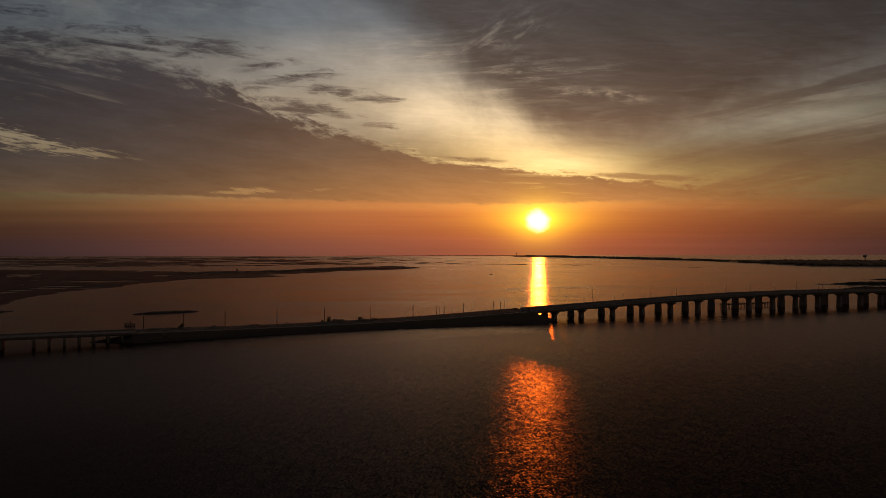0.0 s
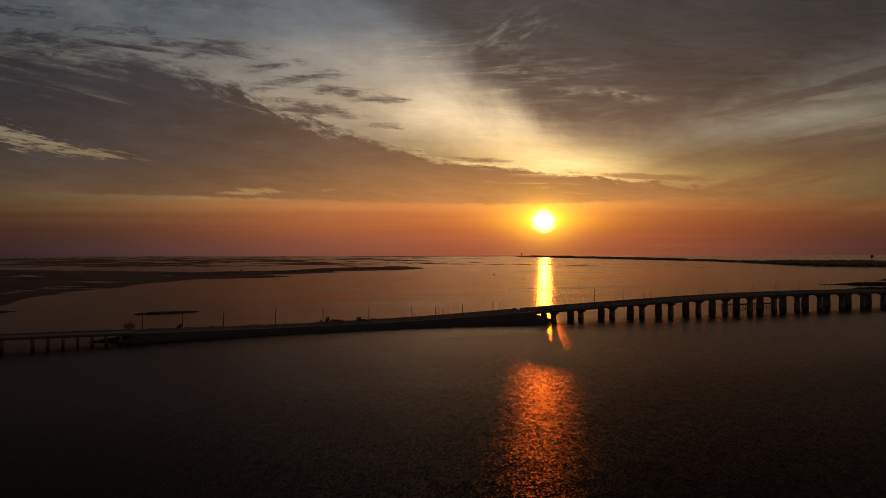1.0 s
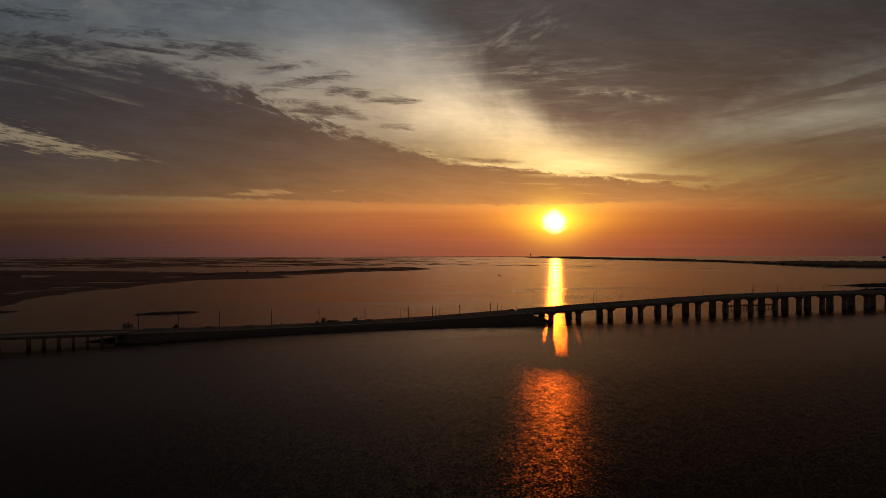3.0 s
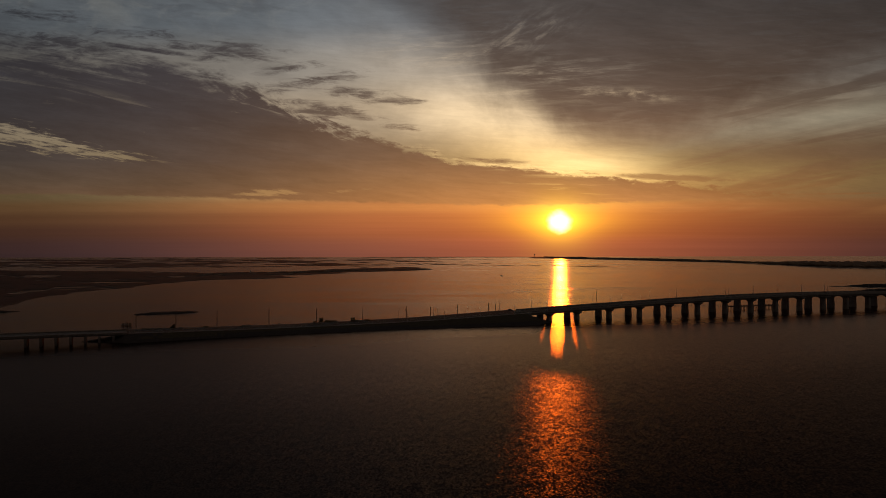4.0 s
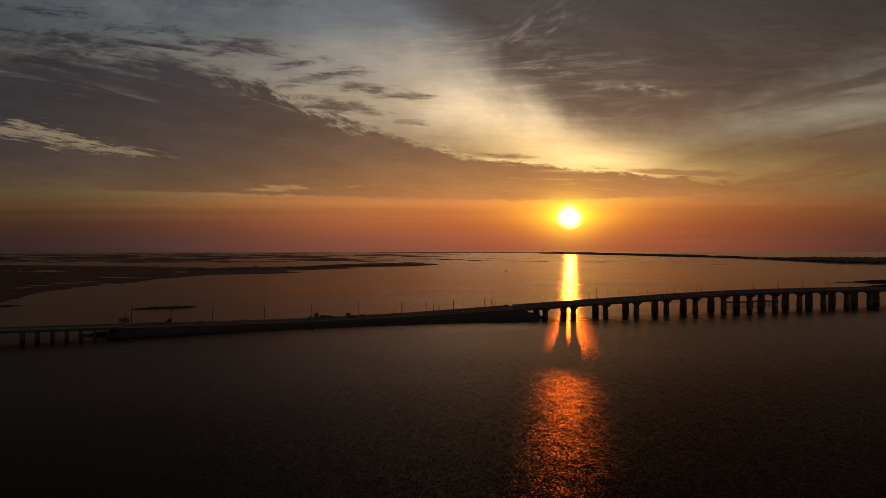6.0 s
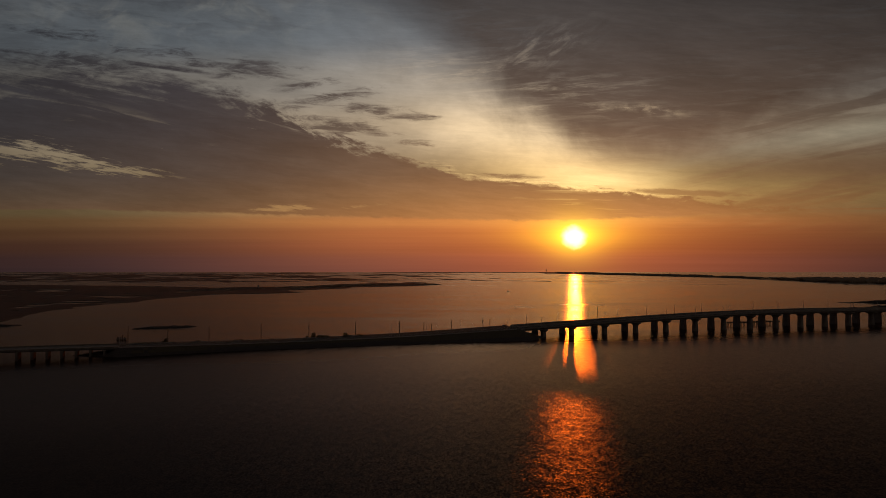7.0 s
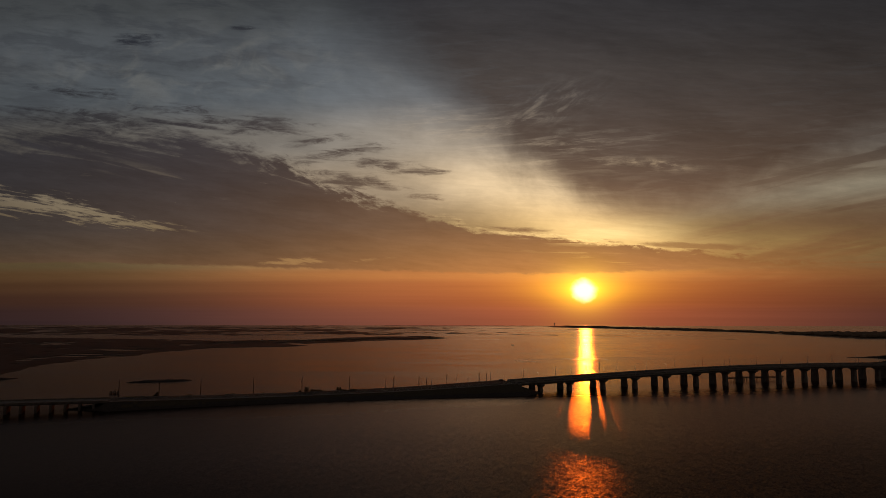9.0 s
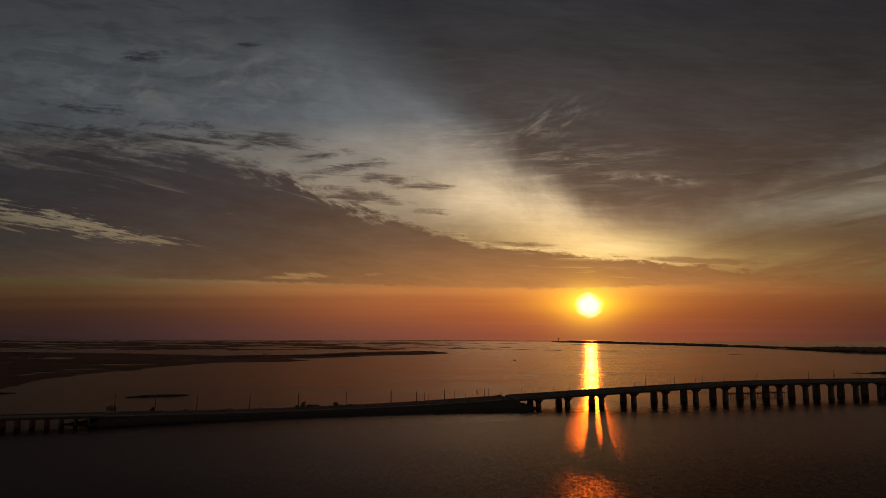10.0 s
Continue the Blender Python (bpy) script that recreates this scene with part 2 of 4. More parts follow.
    # loose dark flecks and lens clouds above the bank
    heads = spots(((378, 88, 95, 22, 0.05, 1.0), (285, 74, 65, 11, 0.05, 0.8), (60, 72, 130, 26, 0.16, 1.0), (190, 50, 110, 13, 0.08, 0.75), (20, 12, 130, 16, 0.1, 0.7),
                   (480, 114, 85, 11, -0.13, 0.8), (525, 139, 110, 13, -0.16, 0.9), (585, 162, 80, 14, 0.05, 0.9), (660, 175, 60, 10, 0.02, 0.95),
                   (525, 190, 85, 20, 0.12, 0.95), (610, 207, 60, 9, 0.08, 0.75), (670, 222, 50, 7, 0.08, 0.8), (830, 283, 75, 7, 0.07, 1.0),
                   (123, -89, 60, 18, 0.05, 0.8), (325, -102, 34, 12, 0.0, 0.7)))
    n_shred = streak(70, 13, 0.06, 10, 0.68, 103.0, 0.7)
    fleck = N.m("MULTIPLY", N.step(N.m("ADD", heads, N.m("ADD", soft_noise(n_shred, 3.0), soft_noise(n_curd, 0.7))), 0.28, 1.15), N.step(heads, 0.06, 0.50, 0.0, 0.88))
    lens = N.m("MULTIPLY", N.step(N.m("ADD", spots(((1150, 314, 120, 7, 0.05, 1.0), (1190, 346, 150, 5, 0.0, 0.8), (1420, 344, 110, 3, -0.01, 0.8))), soft_noise(n_fine, 1.2)), 0.35, 0.8), 0.72)
    bank = N.m("MAXIMUM", bank, N.m("MAXIMUM", fleck, lens))
    # sunlit rims along the thin end of the bank
    rim = N.m("MULTIPLY", N.m("MULTIPLY", N.step(inside, -9.0, -1.0), N.step(inside, 7.0, 0.0)), N.m("MULTIPLY", N.m("MULTIPLY", N.step(u, 640.0, 800.0), N.step(u, 1180.0, 1060.0)), N.step(n_slit, 0.42, 0.62)))
    clear = glow(clear, (0.34, 0.24, 0.10), rim)
    # the broad veil on the upper right
    edge = N.curve(u, [(300, -430), (480, -190), (560, -62), (660, 18), (740, 80), (820, 146), (900, 200), (970, 240), (1060, 256), (1150, 244), (1250, 220), (1400, 168), (1568, 112), (2000, 30)])
    soft = N.curve(u, [(300, 260), (560, 190), (700, 120), (800, 66), (900, 44), (1050, 38), (1200, 42), (1568, 60), (2000, 120)])
    rel = N.m("DIVIDE", N.m("SUBTRACT", edge, N.m("ADD", v, N.m("ADD", soft_noise(n_wisp, 42.0), soft_noise(n_fan, 70.0)))), soft)
    veil = N.m("MULTIPLY", N.step(rel, -1.0, 1.2), 0.97)
    # lit plumes in it
    plume = streak(48, 19, -0.42, 9, 0.66, 91.0, 0.6)
    comb = streak(100, 11, -0.05, 9, 0.66, 97.0, 0.6)
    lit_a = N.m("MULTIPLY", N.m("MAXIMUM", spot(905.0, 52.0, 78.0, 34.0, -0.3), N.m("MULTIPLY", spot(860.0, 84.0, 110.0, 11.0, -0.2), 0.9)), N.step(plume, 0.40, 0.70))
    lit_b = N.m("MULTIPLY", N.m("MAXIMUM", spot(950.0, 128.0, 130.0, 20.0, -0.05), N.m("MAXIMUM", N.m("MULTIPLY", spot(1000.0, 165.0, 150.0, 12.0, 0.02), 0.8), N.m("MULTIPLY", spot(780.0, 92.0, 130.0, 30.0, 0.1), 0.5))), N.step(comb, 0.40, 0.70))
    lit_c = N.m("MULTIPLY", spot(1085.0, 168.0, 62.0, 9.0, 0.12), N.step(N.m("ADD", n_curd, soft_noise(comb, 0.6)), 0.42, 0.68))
    lit = N.m("ADD", lit_a, N.m("ADD", lit_b, N.m("MULTIPLY", lit_c, 1.1)))
    faint = N.m("MULTIPLY", N.step(comb, 0.46, 0.72), N.step(rel, 6.0, 0.8, 0.03, 0.14))
    veil = N.m("MULTIPLY", veil, N.m("SUBTRACT", 1.0, N.m("ADD", N.m("MULTIPLY", lit, 0.30), faint), clamp=True))
    clear = glow(clear, (0.30, 0.205, 0.105), lit)
    # thin streaks on the south side, below the veil, and dim patches on the upper north side
    thin = N.m("MULTIPLY", N.m("MULTIPLY", N.step(n_veil, 0.42, 0.62), N.step(u, 1060.0, 1260.0)), 0.78)
    thin = N.m("MAXIMUM", thin, N.m("MULTIPLY", spot(1420.0, 270.0, 190.0, 22.0, -0.06), N.m("MULTIPLY_ADD", n_veil, 0.8, 0.35)))
    thin = N.m("MULTIPLY", thin, N.m("MULTIPLY", N.m("SUBTRACT", 1.0, N.m("MULTIPLY", spot(1440.0, 208.0, 210.0, 24.0, -0.16), 0.7)), N.step(v, 395.0, 350.0)))
    dim = N.m("MULTIPLY", N.m("MULTIPLY", N.step(n_mid, 0.46, 0.64), N.step(u, 700.0, 300.0)), N.step(v, 110.0, -20.0))
    cover = N.m("MAXIMUM", N.m("MAXIMUM", bank, veil), N.m("MAXIMUM", thin, N.m("MULTIPLY", dim, 0.32)))
    out = N.mix(cover, clear, ctone)
    # fine level streaks through everything
    grain = N.m("ADD", 1.0, N.m("ADD", soft_noise(streak(80, 9, 0.08, 9, 0.70, 107.0, 0.6), 0.36), soft_noise(n_curd, 0.12)))
    out = N.mix(N.step(v, 395.0, 345.0), out, N.mix(1.0, out, N.xyz(grain, grain, grain), "MULTIPLY"))
    # faint level bands of haze low down
    band = N.m("MULTIPLY_ADD", streak(700, 11, 0.0, 5, 0.6, 23.0), 0.40, 0.80)
    out = N.mix(N.step(v, 340.0, 380.0), out, N.mix(1.0, out, N.xyz(band, band, band), "MULTIPLY"))
    # the sun's disc and aureole
    lumpy = N.m("MULTIPLY_ADD", N.noise(N.xyz(N.m("DIVIDE", u, 16.0), N.m("DIVIDE", v, 16.0), 2.0), 1.0, 2.0), 9.0, -4.5)
    r_disc = N.m("ADD", N.m("MULTIPLY", oval(1.1, 1.0), 1.0), lumpy)
    out = glow(out, (2.4, 1.45, 0.06), fall(N.m("DIVIDE", oval(1.3, 1.0), 18.0)))
    out = glow(out, (1.5, 1.4, 1.0), N.step(r_disc, 24.0, 9.0))
    # behind and overhead the sky stays a dull grey
    back = N.step(d[1], 0.35, 0.05)
    out = N.mix(back, out, (0.046, 0.035, 0.030))
    bg = N.add("ShaderNodeBackground")
    N.put(bg.inputs[0], out)
    bg.inputs[1].default_value = 1.0
    o = N.add("ShaderNodeOutputWorld")
    N.t.links.new(bg.outputs[0], o.inputs[0])


sky()

# ---- materials ----


def material(name, low, high, scale=1.0, rough=0.8, bump=0.02, fine=9.0, metal=0.0, stretch=(1, 1, 1), thin=0.0):
    """Two tones mixed by coarse and fine noise, with a little relief."""
    mat = bpy.data.materials.new(name)
    mat.use_nodes = True
    N = Nodes(mat.node_tree)
    p = N.add("ShaderNodeVectorMath", operation="MULTIPLY")
    N.put(p.inputs[0], N.add("ShaderNodeTexCoord").outputs["Object"])
    p.inputs[1].default_value = stretch
    a = N.noise(p.outputs[0], scale, 5, 0.6)
    b = N.noise(p.outputs[0], scale * fine, 4, 0.6)
    f = N.m("ADD", N.m("MULTIPLY", a, 0.65), N.m("MULTIPLY", b, 0.35))
    bs = N.add("ShaderNodeBsdfPrincipled")
    N.put(bs.inputs["Base Color"], N.mix(N.step(f, 0.3, 0.7), low, high))
    N.put(bs.inputs["Roughness"], N.m("MULTIPLY_ADD", b, 0.2, rough - 0.1))
    bs.inputs["Metallic"].default_value = metal
    bm_ = N.add("ShaderNodeBump")
    bm_.inputs["Strength"].default_value = 0.6
    bm_.inputs["Distance"].default_value = bump
    N.put(bm_.inputs["Height"], f)
    N.put(bs.inputs["Normal"], bm_.outputs[0])
    o = N.add("ShaderNodeOutputMaterial")
    out = bs.outputs[0]
    if thin:
        tr, mx = N.add("ShaderNodeBsdfTranslucent"), N.add("ShaderNodeMixShader")
        tr.inputs[0].default_value = (*[c * 1.6 for c in high], 1)
        mx.inputs[0].default_value = thin
        N.put(mx.inputs[1], bs.outputs[0])
        N.put(mx.inputs[2], tr.outputs[0])
        out = mx.outputs[0]
    N.t.links.new(out, o.inputs[0])
    return mat


CONCRETE = material("weathered_concrete", (0.20, 0.185, 0.165), (0.36, 0.335, 0.30), 0.25, 0.85, 0.03)
OLD_CONCRETE = material("stained_concrete", (0.11, 0.10, 0.09), (0.24, 0.22, 0.20), 0.4, 0.88, 0.03, stretch=(1, 1, 0.35))
ASPHALT = material("asphalt", (0.035, 0.035, 0.036), (0.065, 0.064, 0.062), 0.3, 0.9, 0.01, 12)
PAINT = material("road_paint", (0.55, 0.54, 0.50), (0.75, 0.74, 0.70), 0.8, 0.7, 0.004)
RIPRAP = material("riprap_stone", (0.030, 0.026, 0.023), (0.090, 0.078, 0.070), 0.7, 0.92, 0.5, 4)
GRASS = material("dry_verge_grass", (0.055, 0.047, 0.028), (0.115, 0.098, 0.060), 0.5, 0.95, 0.15)
MARSH = material("salt_marsh_grass", (0.015, 0.014, 0.012), (0.040, 0.034, 0.028), 0.03, 0.95, 0.25, 14)
# distance haze put into this tone, for the far shore and horizon land
HAZED_SHORE = material("hazed_far_shore", (0.20, 0.155, 0.11), (0.36, 0.29, 0.21), 0.02, 0.95, 0.2, 14)
LEAF = material("bush_leaf", (0.030, 0.042, 0.016), (0.085, 0.095, 0.040), 1.2, 0.8, 0.02, thin=0.4)
# paler than real twigs: distance haze put into the woods' colour
WOODS = material("far_hazed_twig", (0.24, 0.19, 0.14), (0.42, 0.34, 0.26), 0.08, 0.9, 0.2, thin=0.35)
BARK = material("bark", (0.07, 0.055, 0.042), (0.15, 0.12, 0.09), 2.0, 0.9, 0.02, stretch=(1, 1, 0.2))
POLE_WOOD = material("creosoted_pole_wood", (0.07, 0.055, 0.042), (0.17, 0.13, 0.10), 1.5, 0.9, 0.02, stretch=(1, 1, 0.12))
GREY_WOOD = material("weathered_grey_wood", (0.12, 0.105, 0.09), (0.26, 0.235, 0.20), 1.2, 0.9, 0.02, stretch=(1, 1, 0.2))
STEEL = material("galvanised_steel", (0.30, 0.31, 0.32), (0.48, 0.48, 0.48), 1.0, 0.45, 0.004, metal=0.8)
CERAMIC = material("brown_insulator_glaze", (0.10, 0.05, 0.03), (0.18, 0.10, 0.06), 3.0, 0.25, 0.002)
WHITE_PAINT = material("white_paint", (0.62, 0.61, 0.58), (0.80, 0.79, 0.76), 0.5, 0.5, 0.005)
PALE_BLUE = material("tank_paint", (0.22, 0.25, 0.27), (0.34, 0.37, 0.38), 0.1, 0.4, 0.01)
SIDING = material("house_siding", (0.40, 0.38, 0.34), (0.62, 0.59, 0.54), 0.2, 0.75, 0.01)
SHINGLE = material("roof_shingle", (0.06, 0.055, 0.05), (0.15, 0.13, 0.12), 0.6, 0.9, 0.03)
GLASS = material("dark_glass", (0.012, 0.014, 0.016), (0.02, 0.022, 0.025), 1.0, 0.08, 0.001)
CAR_PAINT = material("dark_car_paint", (0.05, 0.05, 0.055), (0.08, 0.08, 0.085), 1.0, 0.3, 0.001)
RUBBER = material("black_rubber", (0.015, 0.015, 0.015), (0.03, 0.03, 0.03), 3.0, 0.8, 0.004)
GREEN_BOARD = material("green_daymark", (0.02, 0.16, 0.07), (0.04, 0.24, 0.11), 1.0, 0.5, 0.002)


def water_material(name, calm):
    """Bay water: ruffled by the breeze on the near side of the causeway, calmer in its lee, with slicks and wavelets;
    reflection brightness painted by place.
    """
    mat = bpy.data.materials.new(name)
    mat.use_nodes = True
    N = Nodes(mat.node_tree)
    co = N.add("ShaderNodeTexCoord").outputs["Object"]
    x, y, z = N.split(co)
    # metres beyond the line of the causeway
    beyond = N.m("ADD", N.m("MULTIPLY", x, -0.36), N.m("MULTIPLY_ADD", y, 0.933, -572.0))
    lee = N.step(beyond, -40.0, 60.0)
    slick = N.noise(N.xyz(N.m("MULTIPLY", x, 0.003), N.m("MULTIPLY", y, 0.012)), 1.0, 6, 0.6, 0.6)
    lane = N.noise(N.xyz(N.m("MULTIPLY", x, 0.0022), N.m("MULTIPLY", y, 0.02), 3.0), 1.0, 7, 0.65, 0.8)
    gust = N.noise(N.xyz(N.m("MULTIPLY", x, 0.012), N.m("MULTIPLY", y, 0.02)), 1.0, 4, 0.55, 0.4)
    rough = N.curve(beyond, [(-700, 0.29), (-400, 0.30), (-200, 0.35), (-90, 0.30), (-20, 0.24), (60, 0.22), (320, 0.21), (470, 0.21), (1500, 0.26), (3500, 0.29), (5000, 0.25)])
    # a ruffled patch where the boat's wash meets
    ruffle = N.m("MULTIPLY", N.m("MULTIPLY", N.step(beyond, 330.0, 385.0), N.step(beyond, 460.0, 400.0)), N.m("MULTIPLY", N.step(x, 20.0, 120.0), N.step(x, 430.0, 300.0)))
    rough = N.m("MULTIPLY_ADD", ruffle, 0.05, rough)
    # still water in the shelter of the embankment
    shelter = N.m("MULTIPLY", N.step(x, 110.0, 70.0), N.m("MULTIPLY", N.step(beyond, -110.0, -60.0), N.step(beyond, 20.0, 0.0)))
    rough = N.m("MULTIPLY", rough, N.m("MULTIPLY_ADD", shelter, -0.2, 1.0))
    rough = N.m("ADD", rough, N.m("MULTIPLY_ADD", slick, 0.16, -0.08))
    rough = N.m("MULTIPLY", rough, 0.8 if calm else 1.0)
    wav = N.xyz(N.m("MULTIPLY", N.m("ADD", x, N.m("MULTIPLY", y, 0.12)), 1.0), N.m("MULTIPLY", y, 0.68))

    def slopes(scale, detail):
        t = N.add("ShaderNodeTexNoise")
        for k, v in (("Vector", wav), ("Scale", scale), ("Detail", detail), ("Roughness", 0.5), ("Distortion", 0.15)):
            N.put(t.inputs[k], v)
        q = N.add("ShaderNodeVectorMath", operation="SUBTRACT")
        N.put(q.inputs[0], t.outputs["Color"])
        q.inputs[1].default_value = (0.5, 0.5, 0.5)
        return q.outputs[0]

    def scaled(vec, k):
        q = N.add("ShaderNodeVectorMath", operation="SCALE")
        N.put(q.inputs[0], vec)
        N.put(q.inputs["Scale"], k)
        return q.outputs[0]

    # wavelet slopes, weaker in slicks and in the lee
    chop = N.m("MULTIPLY", N.curve(beyond, [(-700, 0.62), (-400, 0.58), (-300, 0.50), (-150, 0.30), (-75, 0.20), (-20, 0.18), (60, 0.26), (430, 0.22), (2500, 0.12), (5000, 0.10)]), N.m("MULTIPLY_ADD", gust, 0.4, 0.8))
    chop = N.m("MULTIPLY", chop, N.m("MULTIPLY_ADD", N.step(lane, 0.3, 0.72), N.m("MULTIPLY_ADD", lee, 1.7, 0.2), N.m("MULTIPLY_ADD", lee, -0.5, 0.9)))
    chop = N.m("MULTIPLY", chop, 0.6 if calm else N.m("MULTIPLY_ADD", shelter, -0.2, 1.0))
    both = N.add("ShaderNodeVectorMath", operation="ADD")
    N.put(both.inputs[0], scaled(slopes(1.65, 2.0), chop))
    N.put(both.inputs[1], scaled(slopes(0.32, 3), N.m("MULTIPLY", chop, 0.30)))
    sx, sy, _ = N.split(both.outputs[0])
    # waves run slantwise; longer ones by the bridge
    sx = N.m("MULTIPLY_ADD", sy, 0.4, sx)
    roll = N.noise(N.xyz(N.m("MULTIPLY", x, 0.20), N.m("MULTIPLY", y, 0.10), 4.0), 1.0, 4, 0.6, 0.4)
    sy = N.m("MULTIPLY_ADD", N.m("SUBTRACT", roll, 0.5), N.curve(beyond, [(-700, 0.0), (-300, 0.03), (-120, 0.08), (0, 0.08), (300, 0.13), (1200, 0.06), (5000, 0.0)]), sy)
    long_ = N.noise(N.xyz(N.m("MULTIPLY", x, 0.0045), N.m("MULTIPLY", y, 0.022), 9.0), 1.0, 5, 0.65, 0.5)
    sy = N.m("ADD", sy, N.m("MULTIPLY", N.m("SUBTRACT", long_, 0.5), N.m("MULTIPLY", lee, 0.0 if calm else 0.19)))
    nrm = N.add("ShaderNodeVectorMath", operation="NORMALIZE")
    gx, gy, gz = N.split(N.add("ShaderNodeNewGeometry").outputs["Normal"])
    N.put(nrm.inputs[0], N.xyz(N.m("ADD", gx, sx), N.m("ADD", gy, sy), gz))
    bp = nrm
    flat = N.add("ShaderNodeVectorMath", operation="NORMALIZE")
    N.put(flat.inputs[0], N.xyz(N.m("MULTIPLY", sx, 0.25), N.m("MULTIPLY", sy, 0.25), 1.0))
    deep = N.add("ShaderNodeBsdfDiffuse")
    deep.inputs[0].default_value = (0.021, 0.015, 0.013, 1)
    gloss = N.add("ShaderNodeBsdfAnisotropic", distribution="BECKMANN")
    gloss.inputs["Color"].default_value = (1.0, 0.80, 0.74, 1)
    N.put(gloss.inputs["Roughness"], rough)
    N.put(gloss.inputs["Normal"], bp.outputs[0])
    fr = N.add("ShaderNodeFresnel")
    fr.inputs["IOR"].default_value = 1.333
    N.put(fr.inputs["Normal"], flat.outputs[0])
    mx = N.add("ShaderNodeMixShader")
    # steep wavelet backs hide part of the grazing reflection on the near side
    # reflection brightness painted by place: weak at left and close by, strong at right
    gloss_by_x = N.curve(x, [(-1200, 0.36), (-400, 0.42), (-120, 0.74), (60, 1.22), (300, 1.34), (1200, 1.15)])
    gloss_by_x = N.m("POWER", gloss_by_x, N.m("MULTIPLY_ADD", lee, -0.65, 1.0))
    N.put(mx.inputs[0], N.m("MULTIPLY", N.m("MULTIPLY", fr.outputs[0], gloss_by_x), N.curve(beyond, [(-700, 0.17), (-420, 0.22), (-300, 0.34), (-220, 0.53), (-60, 0.49), (60, 0.62), (450, 0.64), (5000, 0.73)])))
    N.put(mx.inputs[1], deep.outputs[0])
    N.put(mx.inputs[2], gloss.outputs[0])
    o = N.add("ShaderNodeOutputMaterial")
    N.t.links.new(mx.outputs[0], o.inputs[0])
    return mat


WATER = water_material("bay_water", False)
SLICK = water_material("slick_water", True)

# ---- mesh tools ----


def mesh_of(bm, mat, smooth=False):
    me = bpy.data.meshes.new("mesh")
    if smooth:
        for f in bm.faces:
            f.smooth = True
    bm.to_mesh(me)
    bm.free()
    me.materials.append(mat)
    return me


def part(name, bm, mat, parent=None, label="", smooth=False):
    """One mesh object, under a thing or a part where one is given."""
    ob = new(name, bm if isinstance(bm, bpy.types.Mesh) else mesh_of(bm, mat, smooth))
    ob.parent = parent
    return tagged(ob, label)


def thing(name, label, category, group="", kind="", at=None):
    ob = new(name)
    if at is not None:
        ob.matrix_world = at
    return tagged(ob, label, category, group, kind)


def box(bm, size, at=(0, 0, 0), turn=0.0, bevel=0.0, top=1.0):
    """A box standing on at, turned by turn radians about z; top: how far its upper end narrows."""
    r = bmesh.ops.create_cube(bm, size=1.0)["verts"]
    c, s = math.cos(turn), math.sin(turn)
    for v in r:
        k = top if v.co.z > 0 else 1.0
        x, y, z = v.co.x * size[0] * k, v.co.y * size[1] * k, (v.co.z + 0.5) * size[2]
        v.co = (at[0] + x * c - y * s, at[1] + x * s + y * c, at[2] + z)
    if bevel:
        bmesh.ops.bevel(bm, geom=list({e for v in r for e in v.link_edges}), offset=bevel, segments=1, affect="EDGES")
    return bm


def rod(bm, a, b, r0, r1=None, sides=8):
    """A tapered round bar from a to b."""
    a, b = Vector(a), Vector(b)
    d = b - a
    m = Matrix.Translation((a + b) / 2) @ d.to_track_quat("Z", "Y").to_matrix().to_4x4()
    bmesh.ops.create_cone(bm, cap_ends=True, segments=sides, radius1=r0, radius2=r0 if r1 is None else r1, depth=d.length, matrix=m)
    return bm


def sweep(sections, closed=True):
    """A bmesh through cross-sections (lists of points, all of one length)."""
    bm = bmesh.new()
    rows = [[bm.verts.new(p) for p in s] for s in sections]
    n = len(rows[0])
    for a, b in zip(rows, rows[1:]):
        for i in range(n if closed else n - 1):
            bm.faces.new((a[i], b[i], b[(i + 1) % n], a[(i + 1) % n]))
    if closed:
        bm.faces.new(rows[0])
        bm.faces.new(rows[-1][::-1])
    bmesh.ops.recalc_face_normals(bm, faces=bm.faces)
    return bm


# ---- the line of the causeway ----
# plan of the line under the near columns, and the height of the parapet's top, by x
LINE_X = np.array([-520, -420, -342, -242, -150, 0, 109.5, 300, 500, 760])
LINE_Y = np.array([345, 398, 442, 500, 548, 610, 649, 717, 788, 880])
TOP_X = np.array([-520, -400, -314, -290, -246, -213, -182, -140, -93, -44, -2, 42, 77, 125, 168, 213, 257, 330, 409, 494, 556, 760])
TOP_Z = np.array([8.6, 7.9, 7.2, 6.8, 5.5, 4.8, 3.9, 3.3, 3.3, 3.6, 4.3, 5.9, 7.4, 9.3, 11.2, 12.7, 14.5, 16.5, 17.2, 16.8, 15.6, 10.0])


def smooth_interp(x, xs, ys, reach):
    """Linear interpolation, averaged over +- reach, so that bends become curves."""
    return float(np.mean(np.interp(np.linspace(x - reach, x + reach, 21), xs, ys)))


def line_y(x):
    return smooth_interp(x, LINE_X, LINE_Y, 45)


def top_z(x):
    return smooth_interp(x, TOP_X, TOP_Z, 28)


def heading(x):
    return math.atan2(line_y(x + 1) - line_y(x - 1), 2.0)


def along(x, off, z):
    """The point off metres beyond the line at x, square to it."""
    h = heading(x)
    return (x - off * math.sin(h), line_y(x) + off * math.cos(h), z)


def on_bearing(slope, off):
    """The x on the line at which a thing off metres beyond it lies at x / y = slope from the origin."""
    x = 600 * slope
    for _ in range(40):
        p = along(x, off, 0)
        x += 0.8 * (slope * p[1] - p[0])
    return x


